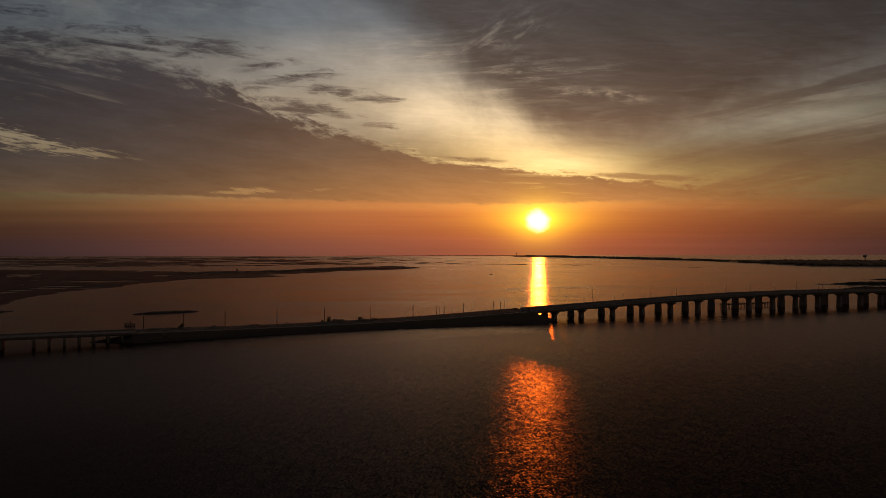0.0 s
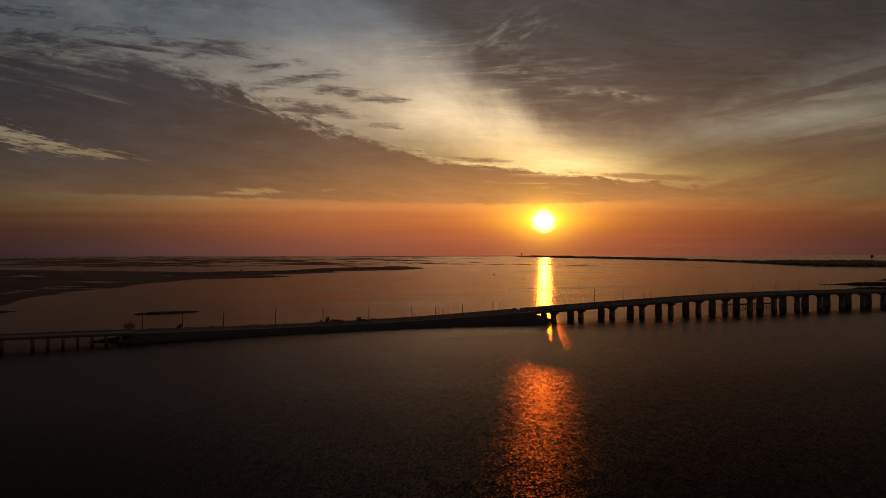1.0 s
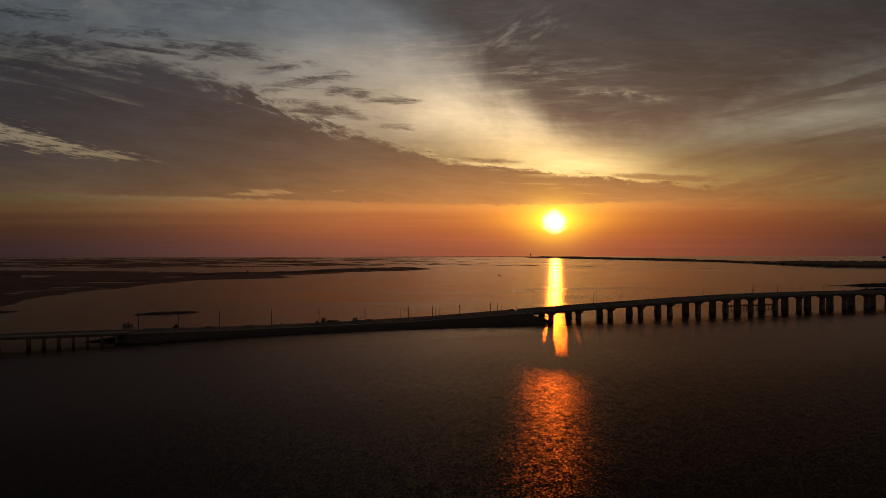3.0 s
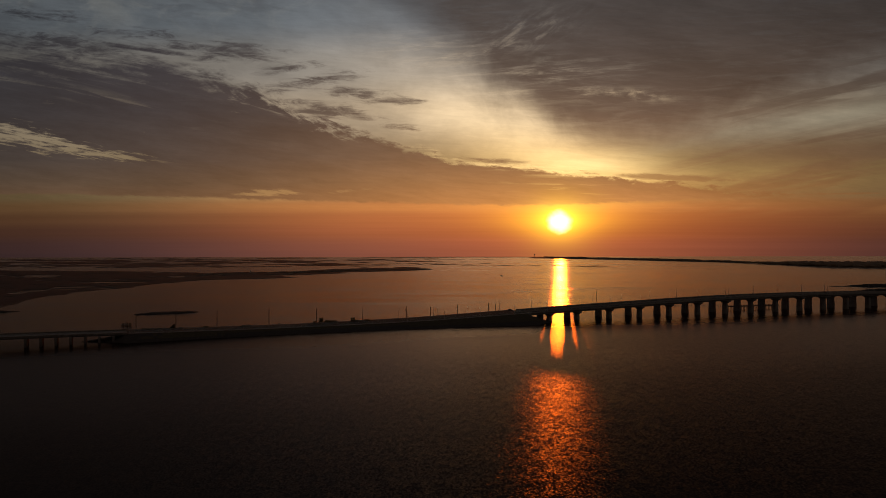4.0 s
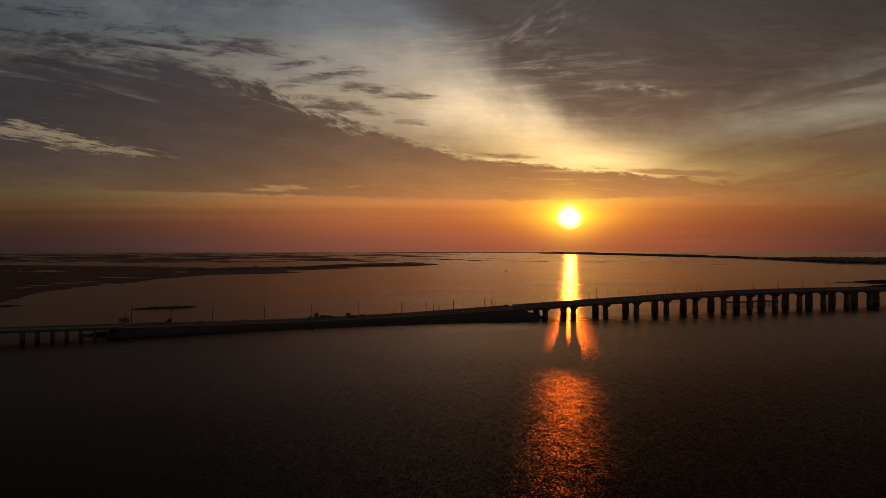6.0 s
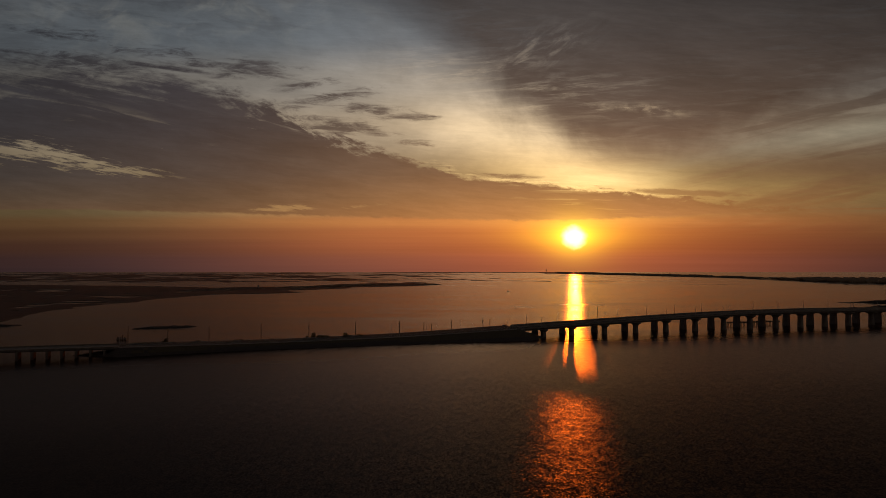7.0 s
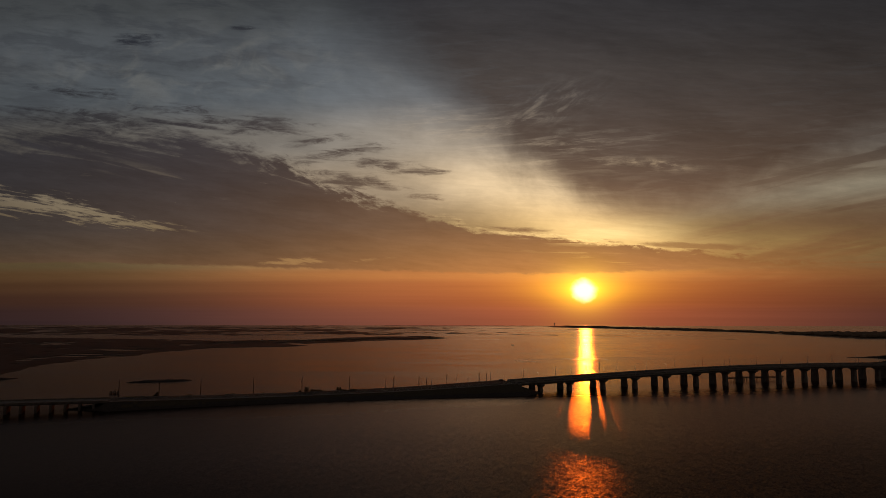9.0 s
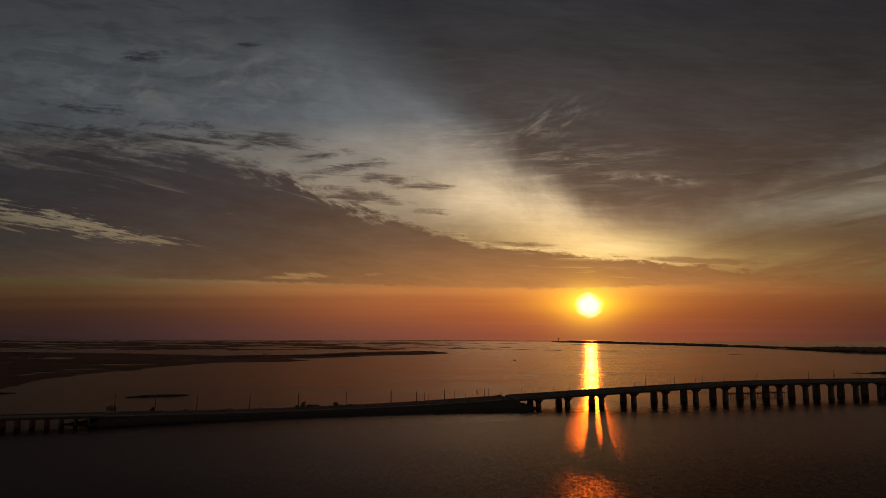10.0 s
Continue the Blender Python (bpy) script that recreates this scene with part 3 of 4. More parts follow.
def strip(x0, x1, step, profile):
    """Sweep a profile of (offset, height above the parapet's top) along the line."""
    n = max(2, round((x1 - x0) / step) + 1)
    return sweep([[along(x, o, (top_z(x) + h) if h is not None else -1.5) for o, h in profile] for x in np.linspace(x0, x1, n)])


# ---- water and land ----
WATER_Z = -1.5     # level of the bay
bm = bmesh.new()
bmesh.ops.create_grid(bm, x_segments=24, y_segments=24, size=7000)
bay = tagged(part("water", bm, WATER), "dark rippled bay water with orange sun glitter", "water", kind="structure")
bay.location.z = WATER_Z


def terrain(name, label, x0, x1, y0, y1, dx, dy, height, mat, category="marsh"):
    """A sheet of ground that rises out of the water where height(x, y) is above 0."""
    xs, ys = np.arange(x0, x1 + dx, dx), np.arange(y0, y1 + dy, dy)
    z = np.array([[height(x, y) for x in xs] for y in ys])
    pts = [(x, y, max(z[j, i], -0.6)) for j, y in enumerate(ys) for i, x in enumerate(xs)]
    w = len(xs)
    faces = [(j * w + i, j * w + i + 1, (j + 1) * w + i + 1, (j + 1) * w + i) for j in range(len(ys) - 1) for i in range(w - 1)
             if max(z[j, i], z[j, i + 1], z[j + 1, i], z[j + 1, i + 1]) > -0.3]
    me = bpy.data.meshes.new(name)
    me.from_pydata(pts, [], faces)
    me.materials.append(mat)
    for p in me.polygons:
        p.use_smooth = True
    ob = tagged(new(name, me), label, category, kind="structure")
    ob.location.z = WATER_Z
    return ob


def nz(x, y, size, seed=0.0):
    return noise.fractal(Vector((x / size, y / size, seed)), 0.9, 2.0, 4)


def left_marsh(x, y):
    # shore facing the bay, by y, and the far shore, by x
    shore = np.interp(y, [650, 788, 862, 963, 1075, 1182, 1293, 1450, 1526, 1583, 1650, 1720, 1826, 1900, 1997, 2149, 2200],
                      [-480, -528, -559, -590, -596, -570, -588, -550, -409, -371, -440, -400, -303, -310, -160, -66, -90])
    rear = np.interp(x, [-2200, -1470, -910, -763, -700, -640, -560, -476, -440, -401, -349, -274, -159, -66],
                     [2100, 2080, 1960, 1880, 1860, 1900, 1930, 1990, 2100, 2190, 2260, 2330, 2290, 2200])
    front = 690 + nz(x, y, 160, 3) * 60
    e = min((shore - x) * 0.05, (rear - y) * 0.03, (y - front) * 0.05) + nz(x, y, 60, 1) * 0.9 + nz(x, y * 0.6, 17, 2) * 0.6
    h = max(min(e, 1.0), -1)
    pond = max(nz(x * 0.55, y * 1.5, 105, 7) - 0.16, nz(x * 0.8, y * 0.8, 44, 8) + 0.5 * nz(x, y, 300, 9) - 0.16)
    if pond > 0.25 and e > 0.6 and x < -420:
        h -= (pond - 0.25) * 16
    hump = math.exp(-((x + 585) / 70) ** 2 - ((y - 1800) / 90) ** 2) * 3 + math.exp(-((x + 250) / 120) ** 2 - ((y - 2120) / 60) ** 2) * 2.5
    return h * 0.8 + (nz(x, y, 25, 5) * 0.25 + hump if h > 0 else 0)


terrain("marsh", "dark flat salt marsh with small glinting ponds", -1900, -40, 640, 2420, 3.5, 10, left_marsh, MARSH)


def far_marsh(x, y):
    s = nz(x * 0.7, y, 240, 11) + 0.55 * nz(x, y * 0.7, 70, 12)
    cover = np.interp(x, [-4200, -1600, -900, -500, 100, 700], [0.16, 0.10, 0.0, -0.08, -0.42, -0.8])
    chan = np.interp(y, [2200, 2400, 2600, 3200, 3900, 4900], [-0.8, -0.16, 0.06, 0.0, -0.08, -0.7])
    return max(-0.6, min((s + cover + chan) * 5.0, 1.0))


terrain("marsh", "far low marsh islands crossed by pale tidal channels", -3700, 700, 2250, 4960, 8, 26, far_marsh, MARSH)


def islet(x0, y0, a, b, turn, seed, rise=1.0):
    c, s = math.cos(turn), math.sin(turn)

    def f(x, y):
        u, v = (x - x0) * c + (y - y0) * s, -(x - x0) * s + (y - y0) * c
        d = 1 - (abs(u / a) ** 3 + abs(v / b) ** 3) ** (1 / 3) + nz(x, y, 18, seed) * 0.30
        return max(-0.6, min(d * 2.6, 1.0)) * rise * (1 + 0.5 * nz(x, y, 14, seed + 40))
    r = max(a, b) * 1.4
    return (x0 - r, x0 + r, y0 - r, y0 + r), f


for x0, y0, a, b, turn, seed, rise in ((-299, 715, 33, 13, 0.45, 21, 1.2), (-505, 718, 34, 13, 0.45, 22, 0.9), (830, 1214, 108, 30, 0.0, 23, 3.8),
                                       (762, 1098, 100, 16, -0.05, 24, 2.4), (992, 1372, 105, 18, 0.0, 25, 2.0), (822, 2165, 20, 9, 0.0, 26, 0.6),
                                       (170, 3857, 55, 16, 0.0, 27, 0.8), (-430, 3730, 160, 22, 0.0, 28, 0.8), (728, 1218, 46, 7, 0.0, 29, 0.8)):
    (ax, bx, ay, by), f = islet(x0, y0, a, b, turn, seed, rise)
    terrain("marsh_islet", "small low dark marsh islet standing in open water", ax, bx, ay, by, max(1.6, (bx - ax) / 90), max(1.2, (by - ay) / 110), f, MARSH, "islet")


def far_shore(x, y):
    edge = np.interp(x, [500, 700, 900, 1058, 1240, 1275, 1289, 1469, 1700, 4800], [4300, 4050, 3707, 3381, 3044, 2557, 2263, 2170, 2120, 1700])
    return max(-0.6, min((y - edge) * 0.03 + nz(x, y, 130, 31) * 0.8, (edge + 620 - y) * 0.02 + nz(x, y, 200, 33), 1.6))


terrain("far_shore", "long low wooded shore on the far side of the bay", 480, 4300, 1700, 4960, 30, 22, far_shore, HAZED_SHORE, "shore")


def horizon_land(x, y):
    return max(-0.6, min((y - 4700) * 0.02 + nz(x, y, 200, 41) * 1.6 - 0.4, 0.7))


terrain("far_shore", "thin dark land along the horizon", -700, 900, 4600, 4960, 30, 15, horizon_land, HAZED_SHORE, "shore")


# ---- the causeway's embankment and road ----


def emb_top(x):
    """Ground height of the embankment: the road's bed, falling away under the bridge ends."""
    full = top_z(x) - 0.95
    right = np.interp(x, [85, 87.5, 107], [full, top_z(x) - 3.1, -1.9])
    left = np.interp(x, [-268, -252, -240, -236.5, -235], [-2.0, -0.8, 0.6, top_z(x) - 2.4, full])
    return float(min(full, right, left))


def far_edge(x):
    return float(np.interp(x, [-110, 60], [17.0, 28.0]))


secs = []
for x in np.concatenate([np.linspace(-280, -230, 26), np.linspace(-226, 84, 120), np.linspace(86, 114, 16)]):
    h = emb_top(x)
    j = lambda k: nz(x * 3 + k * 90, k * 31, 9, 50 + k)
    f = far_edge(x) + 8
    toe = float(np.interp(x, [-230, -60], [1.5, 2.5])) * max(h + 1.5, 0) + float(np.interp(x, [-230, -60], [2.0, 4.5]))
    k = float(np.interp(x, [-262, -236], [0.12, 1.0]))
    secs.append([along(x, 6 + (o - 6) * k, z) for o, z in (
        (-8 - toe - 3, -3.2), (-8 - toe + j(1) * 0.7, -1.65 + j(2) * 0.2), (-8 - toe * 0.66 + j(3) * 0.5, -1.5 + (h + 1.5) * 0.36 + j(4) * 0.22),
        (-8 - toe * 0.33 + j(5) * 0.5, -1.5 + (h + 1.5) * 0.68 + j(6) * 0.22), (-8, h - 0.05), (-7.4, h), (f - 2, h), (f, h - 0.4 + j(7) * 0.15),
        (f + toe * 0.5, -1.5 + (h + 1.5) * 0.45 + j(8) * 0.2), (f + toe + j(9), -1.6), (f + toe + 4, -3.2))])
bm = sweep(secs)
emb = part("ground", bm, RIPRAP)
tagged(emb, "long riprap-sided causeway embankment rising from the bay", "embankment", kind="structure")
emb.data.materials.append(GRASS)
for p in emb.data.polygons:
    if abs(p.normal.z) > 0.9 and p.center.z > 0.8:
        p.material_index = 1

for o0, o1 in ((-6.8, 6.2), (9.2, None)):
    xs = np.linspace(-234, 87, 110)
    bm = sweep([[along(x, o, emb_top(x) + z) for o, z in ((o0, -0.2), (o0, 0.06), ((o1 or far_edge(x) - 0.6), 0.06), ((o1 or far_edge(x) - 0.6), -0.2))] for x in xs])
    road = tagged(part("road", bm, ASPHALT), "grey asphalt carriageway along the causeway", "road", kind="structure")
    for o in ((o0 + 0.7), ((o0 + 6.2) if o1 is None else (o0 + o1) / 2), (o1 - 0.7 if o1 else None)):
        if o is None:
            continue
        bm = sweep([[along(x, o + a, emb_top(x) + z) for a, z in ((-0.08, 0.05), (-0.08, 0.066), (0.08, 0.066), (0.08, 0.05))] for x in xs])
        part("lane_line", bm, PAINT, road, "white painted lane line")

# guard rails along both edges
for side in (0, 1):
    rail = thing("guard_rail", "low galvanised steel guard rail beside the causeway road", "guard rail", "guard rails")
    off = lambda x: -7.1 if side == 0 else far_edge(x) + 0.3
    xs = np.linspace(-233, 86, 90)
    bm = sweep([[along(x, off(x) + a, emb_top(x) + z) for a, z in ((-0.05, 0.42), (0.02, 0.58), (-0.05, 0.75), (0.06, 0.75), (0.06, 0.42))] for x in xs])
    part("beam", bm, STEEL, rail)
    bm = bmesh.new()
    box(bm, (0.12, 0.16, 0.95), (0, 0, -0.2))
    post = mesh_of(bm, STEEL)
    for x in np.arange(-232, 86, 4.0):
        p = part("post", post, STEEL, rail)
        p.matrix_local = Matrix.Translation(along(x, off(x) + 0.14, emb_top(x))) @ Matrix.Rotation(heading(x), 4, "Z")

# ---- the twin high bridges ----
COL = lambda k: float(np.interp(k, [0, 1, 2, 6, 12, 19], [109.3, 137.9, 172.1, 306.2, 497.0, 715.0]))      # x of the k-th pier; a short first span


def pier_shaft(h, wide, thick):
    """A wall-like shaft, flaring a little to its head; its foot stands in the water."""
    bm = bmesh.new()
    rows = []
    for z, kx, ky in ((-h - 5.0, 1.16, 1.14), (-h - 1.2, 1.15, 1.13), (-h * 0.5 - 1.0, 1.07, 1.06), (-3.2, 1.0, 1.0), (-2.0, 1.05, 1.12)):
        a, b = thick / 2 * kx, wide / 2 * ky
        c = 0.35
        rows.append([(-a + c, -b, z), (a - c, -b, z), (a, -b + c, z), (a, b - c, z), (a - c, b, z), (-a + c, b, z), (-a, b - c, z), (-a, -b + c, z)])
    bm.free()
    return sweep(rows)


def pier_cap(reach, wide, thick):
    """A hammerhead cap, deep at the shaft and shallow at its ends. Its top is at z = 0."""
    s = wide / 2 * 1.05
    prof = [(-reach, 0), (-reach, -1.05), (-s - 1.2, -2.1), (-s, -3.0), (s, -3.0), (s + 1.2, -2.1), (reach, -1.05), (reach, 0)]
    return sweep([[(x, y, z) for y, z in prof] for x in (-thick / 2, thick / 2)])


def high_bridge(label, mid, half, wide, thick, girders):
    br = thing("highway_bridge", label, "bridge", "twin bridges")
    x0, x1 = 88.2, 752
    a, b = mid - half, mid + half
    part("deck", strip(x0, x1, 8, [(a, -1.3), (a, -0.98), (a + 0.5, -0.94), (b - 0.5, -0.94), (b, -0.98), (b, -1.3)]), CONCRETE, br)
    surf = part("road_surface", strip(x0, x1, 8, [(a + 0.6, -0.93), (a + 0.6, -0.89), (b - 0.6, -0.89), (b - 0.6, -0.93)]), ASPHALT, br, "dark asphalt surface")
    for o in (a + 1.6, mid, b - 1.6):
        part("lane_line", strip(x0, x1, 8, [(o - 0.08, -0.889), (o - 0.08, -0.878), (o + 0.08, -0.878), (o + 0.08, -0.889)]), PAINT, surf, "white painted lane line")
    for o, d in ((a, 1), (b, -1)):
        part("parapet", strip(x0, x1, 8, [(o - 0.02 * d, -1.0), (o - 0.02 * d, 0.0), (o + 0.26 * d, 0.0), (o + 0.34 * d, -0.5), (o + 0.5 * d, -0.92)]), CONCRETE, br)
    for i in range(girders):
        o = a + 1.3 + (2 * half - 2.6) * i / (girders - 1)
        part("girder", strip(x0 + 0.5, x1, 8, [(o - 0.55, -1.29), (o - 0.1, -1.6), (o - 0.1, -2.6), (o - 0.4, -3.0), (o + 0.4, -3.0), (o + 0.1, -2.6), (o + 0.1, -1.6), (o + 0.55, -1.29)]), OLD_CONCRETE, br)
    cap = mesh_of(pier_cap(half - 0.6, wide, thick + 0.5), CONCRETE)
    for k in range(20):
        x = COL(k)
        top = top_z(x) - 3.0
        p = part("pier", pier_shaft(top, wide, thick), CONCRETE, br)
        p.matrix_local = Matrix.Translation(along(x, mid, top)) @ Matrix.Rotation(heading(x), 4, "Z")
        part("cap", cap, CONCRETE, p)
    # abutment wall at the embankment
    bm = bmesh.new()
    q = along(88.0, mid, top_z(88) - 3.6)
    box(bm, (1.2, 2 * half - 0.2, 2.9), q, heading(88), 0.05)
    part("abutment", bm, CONCRETE, br)
    return br


high_bridge("grey concrete highway bridge on hammerhead piers, rising from the causeway", 0.0, 7.5, 5.4, 3.0, 5)
high_bridge("grey concrete highway bridge on wide hammerhead piers beside its twin", 20.0, 8.5, 7.6, 3.2, 6)

# ---- the low trestle bridge at the other end ----
low = thing("trestle_bridge", "low concrete trestle bridge on many pile bents", "bridge")
part("deck", strip(-512, -234.2, 8, [(-7, -1.45), (-7, -0.9), (17, -0.9), (17, -1.45)]), OLD_CONCRETE, low)
for o, d in ((-7, 1), (17, -1)):
    part("parapet", strip(-512, -234.2, 8, [(o - 0.02 * d, -0.95), (o - 0.02 * d, 0), (o + 0.25 * d, 0), (o + 0.4 * d, -0.88)]), OLD_CONCRETE, low)
for o in (-5.6, -2, 1.6, 5.2, 8.8, 12.4, 15.6):
    part("girder", strip(-512, -234.6, 8, [(o - 0.3, -1.44), (o - 0.3, -2.1), (o + 0.3, -2.1), (o + 0.3, -1.44)]), OLD_CONCRETE, low)
bm = bmesh.new()
box(bm, (1.9, 24, 1.0), (0, 5, -1.0), 0, 0.06)
cap = mesh_of(bm, CONCRETE)
bm = bmesh.new()
rod(bm, (0, 0, -11), (0, 0, -0.95), 0.95, 0.95, 10)
pile = mesh_of(bm, OLD_CONCRETE)
for k in range(26):
    x = -242.5 - 8.25 * k
    if k == 7:
        continue
    c = part("bent", cap, CONCRETE, low, "concrete pile bent")
    c.matrix_local = Matrix.Translation(along(x, 0, top_z(x) - 2.08)) @ Matrix.Rotation(heading(x), 4, "Z")
    for i in range(6):
        part("column", pile, OLD_CONCRETE, c).matrix_local = Matrix.Translation((0, -6 + 4.4 * i, 0))

# ---- street lamps on both parapets ----


def street_lamp():
    t = thing("street_lamp", "slim grey street lamp with a short arm", "street lamp", "street lamps on the bridge")
    bm = bmesh.new()
    box(bm, (0.4, 0.4, 0.35), (0, 0, -0.02), 0, 0.03)
    part("base", bm, STEEL, t)
    part("pole", rod(bmesh.new(), (0, 0, 0.3), (0, 0, 8.6), 0.17, 0.11), STEEL, t)
    bm = bmesh.new()
    rod(bm, (0, 0, 8.4), (0, 0.9, 8.85), 0.06, 0.05)
    rod(bm, (0, 0.9, 8.85), (0, 1.7, 8.95), 0.05, 0.05)
    part("arm", bm, STEEL, t)
    bm = bmesh.new()
    box(bm, (0.3, 0.8, 0.16), (0, 2.0, 8.88), 0, 0.05)
    head = part("lamp_head", bm, STEEL, t)
    bm = bmesh.new()
    box(bm, (0.2, 0.5, 0.04), (0, 2.0, 8.85))
    part("lens", bm, GLASS, head, "unlit glass lens")
    return t


lamp = street_lamp()
stations = [(109.5 + 32.8 * (i + 0.84), o, s) for i in range(-5, 16) for o, s in ((-7.2, 0), (28.2, 180))]
for i, (x, o, s) in enumerate(stations):
    off = o if x > 86 else (-7.6 if s == 0 else far_edge(x) + 0.9)
    base = top_z(x) if x > 86 else emb_top(x) - 0.1
    m = Matrix.Translation(along(x, off, base)) @ Matrix.Rotation(heading(x) + radians(s), 4, "Z")
    if i == 0:
        lamp.matrix_world = m
    else:
        copy_thing(lamp, m)

# ---- wooden utility poles along the far verge ----


def utility_pole(x, off, top, kit, lean=0.0):
    x = on_bearing((x - 784) / 1170, off)
    base = emb_top(x) - 0.6
    h = top - base
    t = thing("utility_pole", "tall dark wooden utility pole with a crossarm" if kit != 2 else "dark wooden utility pole with a transformer drum",
              "utility pole", "utility poles along the causeway", at=Matrix.Translation(along(x, off, base)) @ Matrix.Rotation(heading(x), 4, "Z") @ Matrix.Rotation(lean, 4, "Y"))
    part("pole", rod(bmesh.new(), (0, 0, 0), (0, 0, h), 0.34, 0.24, 10), POLE_WOOD, t)
    arms = (h - 0.7,) if kit == 0 else (h - 0.7, h - 1.9) if kit == 1 else (h - 0.9, h - 2.4)
    for z in arms:
        bm = bmesh.new()
        box(bm, (0.14, 2.4, 0.16), (0.2, 0, z), 0, 0.01)
        arm = part("crossarm", bm, POLE_WOOD, t)
        for y in (-1.05, -0.4, 0.55, 1.05):
            bm = bmesh.new()
            rod(bm, (0.2, y, z + 0.15), (0.2, y, z + 0.42), 0.05, 0.08, 8)
            part("insulator", bm, CERAMIC, arm)
    if kit == 2:
        bm = bmesh.new()
        rod(bm, (-0.5, 0, h - 4.6), (-0.5, 0, h - 3.3), 0.34, 0.34, 12)
        rod(bm, (-0.5, 0, h - 3.3), (-0.5, 0, h - 3.1), 0.34, 0.2, 12)
        part("transformer", bm, STEEL, t, "grey steel transformer drum")
    return t


for x, off, top, kit in ((254, 19, 18.6, 0), (325, 20, 15.4, 0), (398, 20, 16.2, 0), (490, 20, 16.2, 0), (574, 21, 15.6, 2),
                         (655, 22, 15.0, 0), (731, 24, 14.8, 2), (773, 26, 13.0, 1), (786, 27, 11.2, 0), (820, 28, 13.8, 2), (874, 30, 15.0, 2), (886, 30, 13.8, 1)):
    utility_pole(x, off, top, kit)

# ---- bushes on the verge ----


def bush(name, label, x, off, tall, wide, seed, trunk=0.25):
    """Forked stems and a ragged crown of many small leaf sprays with gaps."""
    rnd = random.Random(seed)
    x = on_bearing((x - 784) / 1170, off)
    base = emb_top(x) - 0.3 if -280 < x < 114 else 0.5
    t = thing(name, label, name, at=Matrix.Translation(along(x, off, base)))
    bm = bmesh.new()
    tips = []
    for i in range(6):
        a, r = rnd.uniform(0, 6.28), rnd.uniform(0.15, 0.42) * wide
        mid = (0.4 * r * math.cos(a), 0.4 * r * math.sin(a), tall * 0.4)
        tip = (r * math.cos(a), r * math.sin(a), tall * rnd.uniform(0.3, 0.85))
        rod(bm, (0, 0, 0), mid, 0.10, 0.07, 6)
        rod(bm, mid, tip, 0.07, 0.02, 5)
        tips.append(Vector(tip))
        if i < 4:
            tips.append(Vector((mid[0] * 1.6, mid[1] * 1.6, tall * 0.22)))
    part("stems", bm, BARK, t)
    pts, faces = [], []
    for tip in tips:
        reach = wide * rnd.uniform(0.2, 0.36)
        for _ in range(70):
            d = Vector((rnd.gauss(0, 1), rnd.gauss(0, 1), rnd.gauss(0, 0.8)))
            c = tip + d.normalized() * reach * rnd.uniform(0.2, 1.15)
            c.z = max(0.25, min(c.z, tall))
            s = rnd.uniform(0.16, 0.34)
            e1 = Vector((rnd.gauss(0, 1), rnd.gauss(0, 1), rnd.gauss(0, 1))).normalized() * s
            e2 = e1.cross(Vector((rnd.gauss(0, 1), rnd.gauss(0, 1), rnd.gauss(0, 1)))).normalized() * s * 0.6
            n = len(pts)
            pts += [c - e1, c + e2, c + e1, c - e2, c + e1.cross(e2) * 1.2 / s]
            faces += [(n, n + 1, n + 4), (n + 1, n + 2, n + 4), (n + 2, n + 3, n + 4), (n + 3, n, n + 4)]
    me = bpy.data.meshes.new("crown")
    me.from_pydata(pts, [], faces)
    me.materials.append(LEAF)
    part("crown", me, LEAF, t)
    return t


bush("tree", "small dark shrubby tree on the causeway verge", 581, 22, 5.2, 4.6, 1)
bush("tree", "small dark round-headed tree on the causeway verge", 637, 22, 4.2, 4.0, 2)
bush("tree", "small dark leaning tree on the causeway verge", 319, 21, 4.0, 4.0, 3)
for i, (x, off, tall, wide) in enumerate(((590, 22, 2.4, 4.5), (598, 22, 2.0, 4.5), (606, 22, 2.0, 4.0), (570, 22, 2.0, 2.2), (268, 20, 0.9, 3.5), (276, 19, 0.8, 3.0),
                                         (285, 20, 1.2, 2.0), (296, 21, 0.9, 3.0), (306, 20, 0.8, 3.0), (334, 20, 0.8, 3.5), (380, 20, 1.3, 4.5), (455, 20, 1.6, 3.0), (446, 20, 1.2, 3.0),
                                         (508, 20, 2.2, 1.0), (662, 22, 1.3, 5.0), (646, 22, 1.3, 4.0))):
    bush("shrub", "low dark shrub on the causeway verge", x, off, tall, wide, 20 + i)


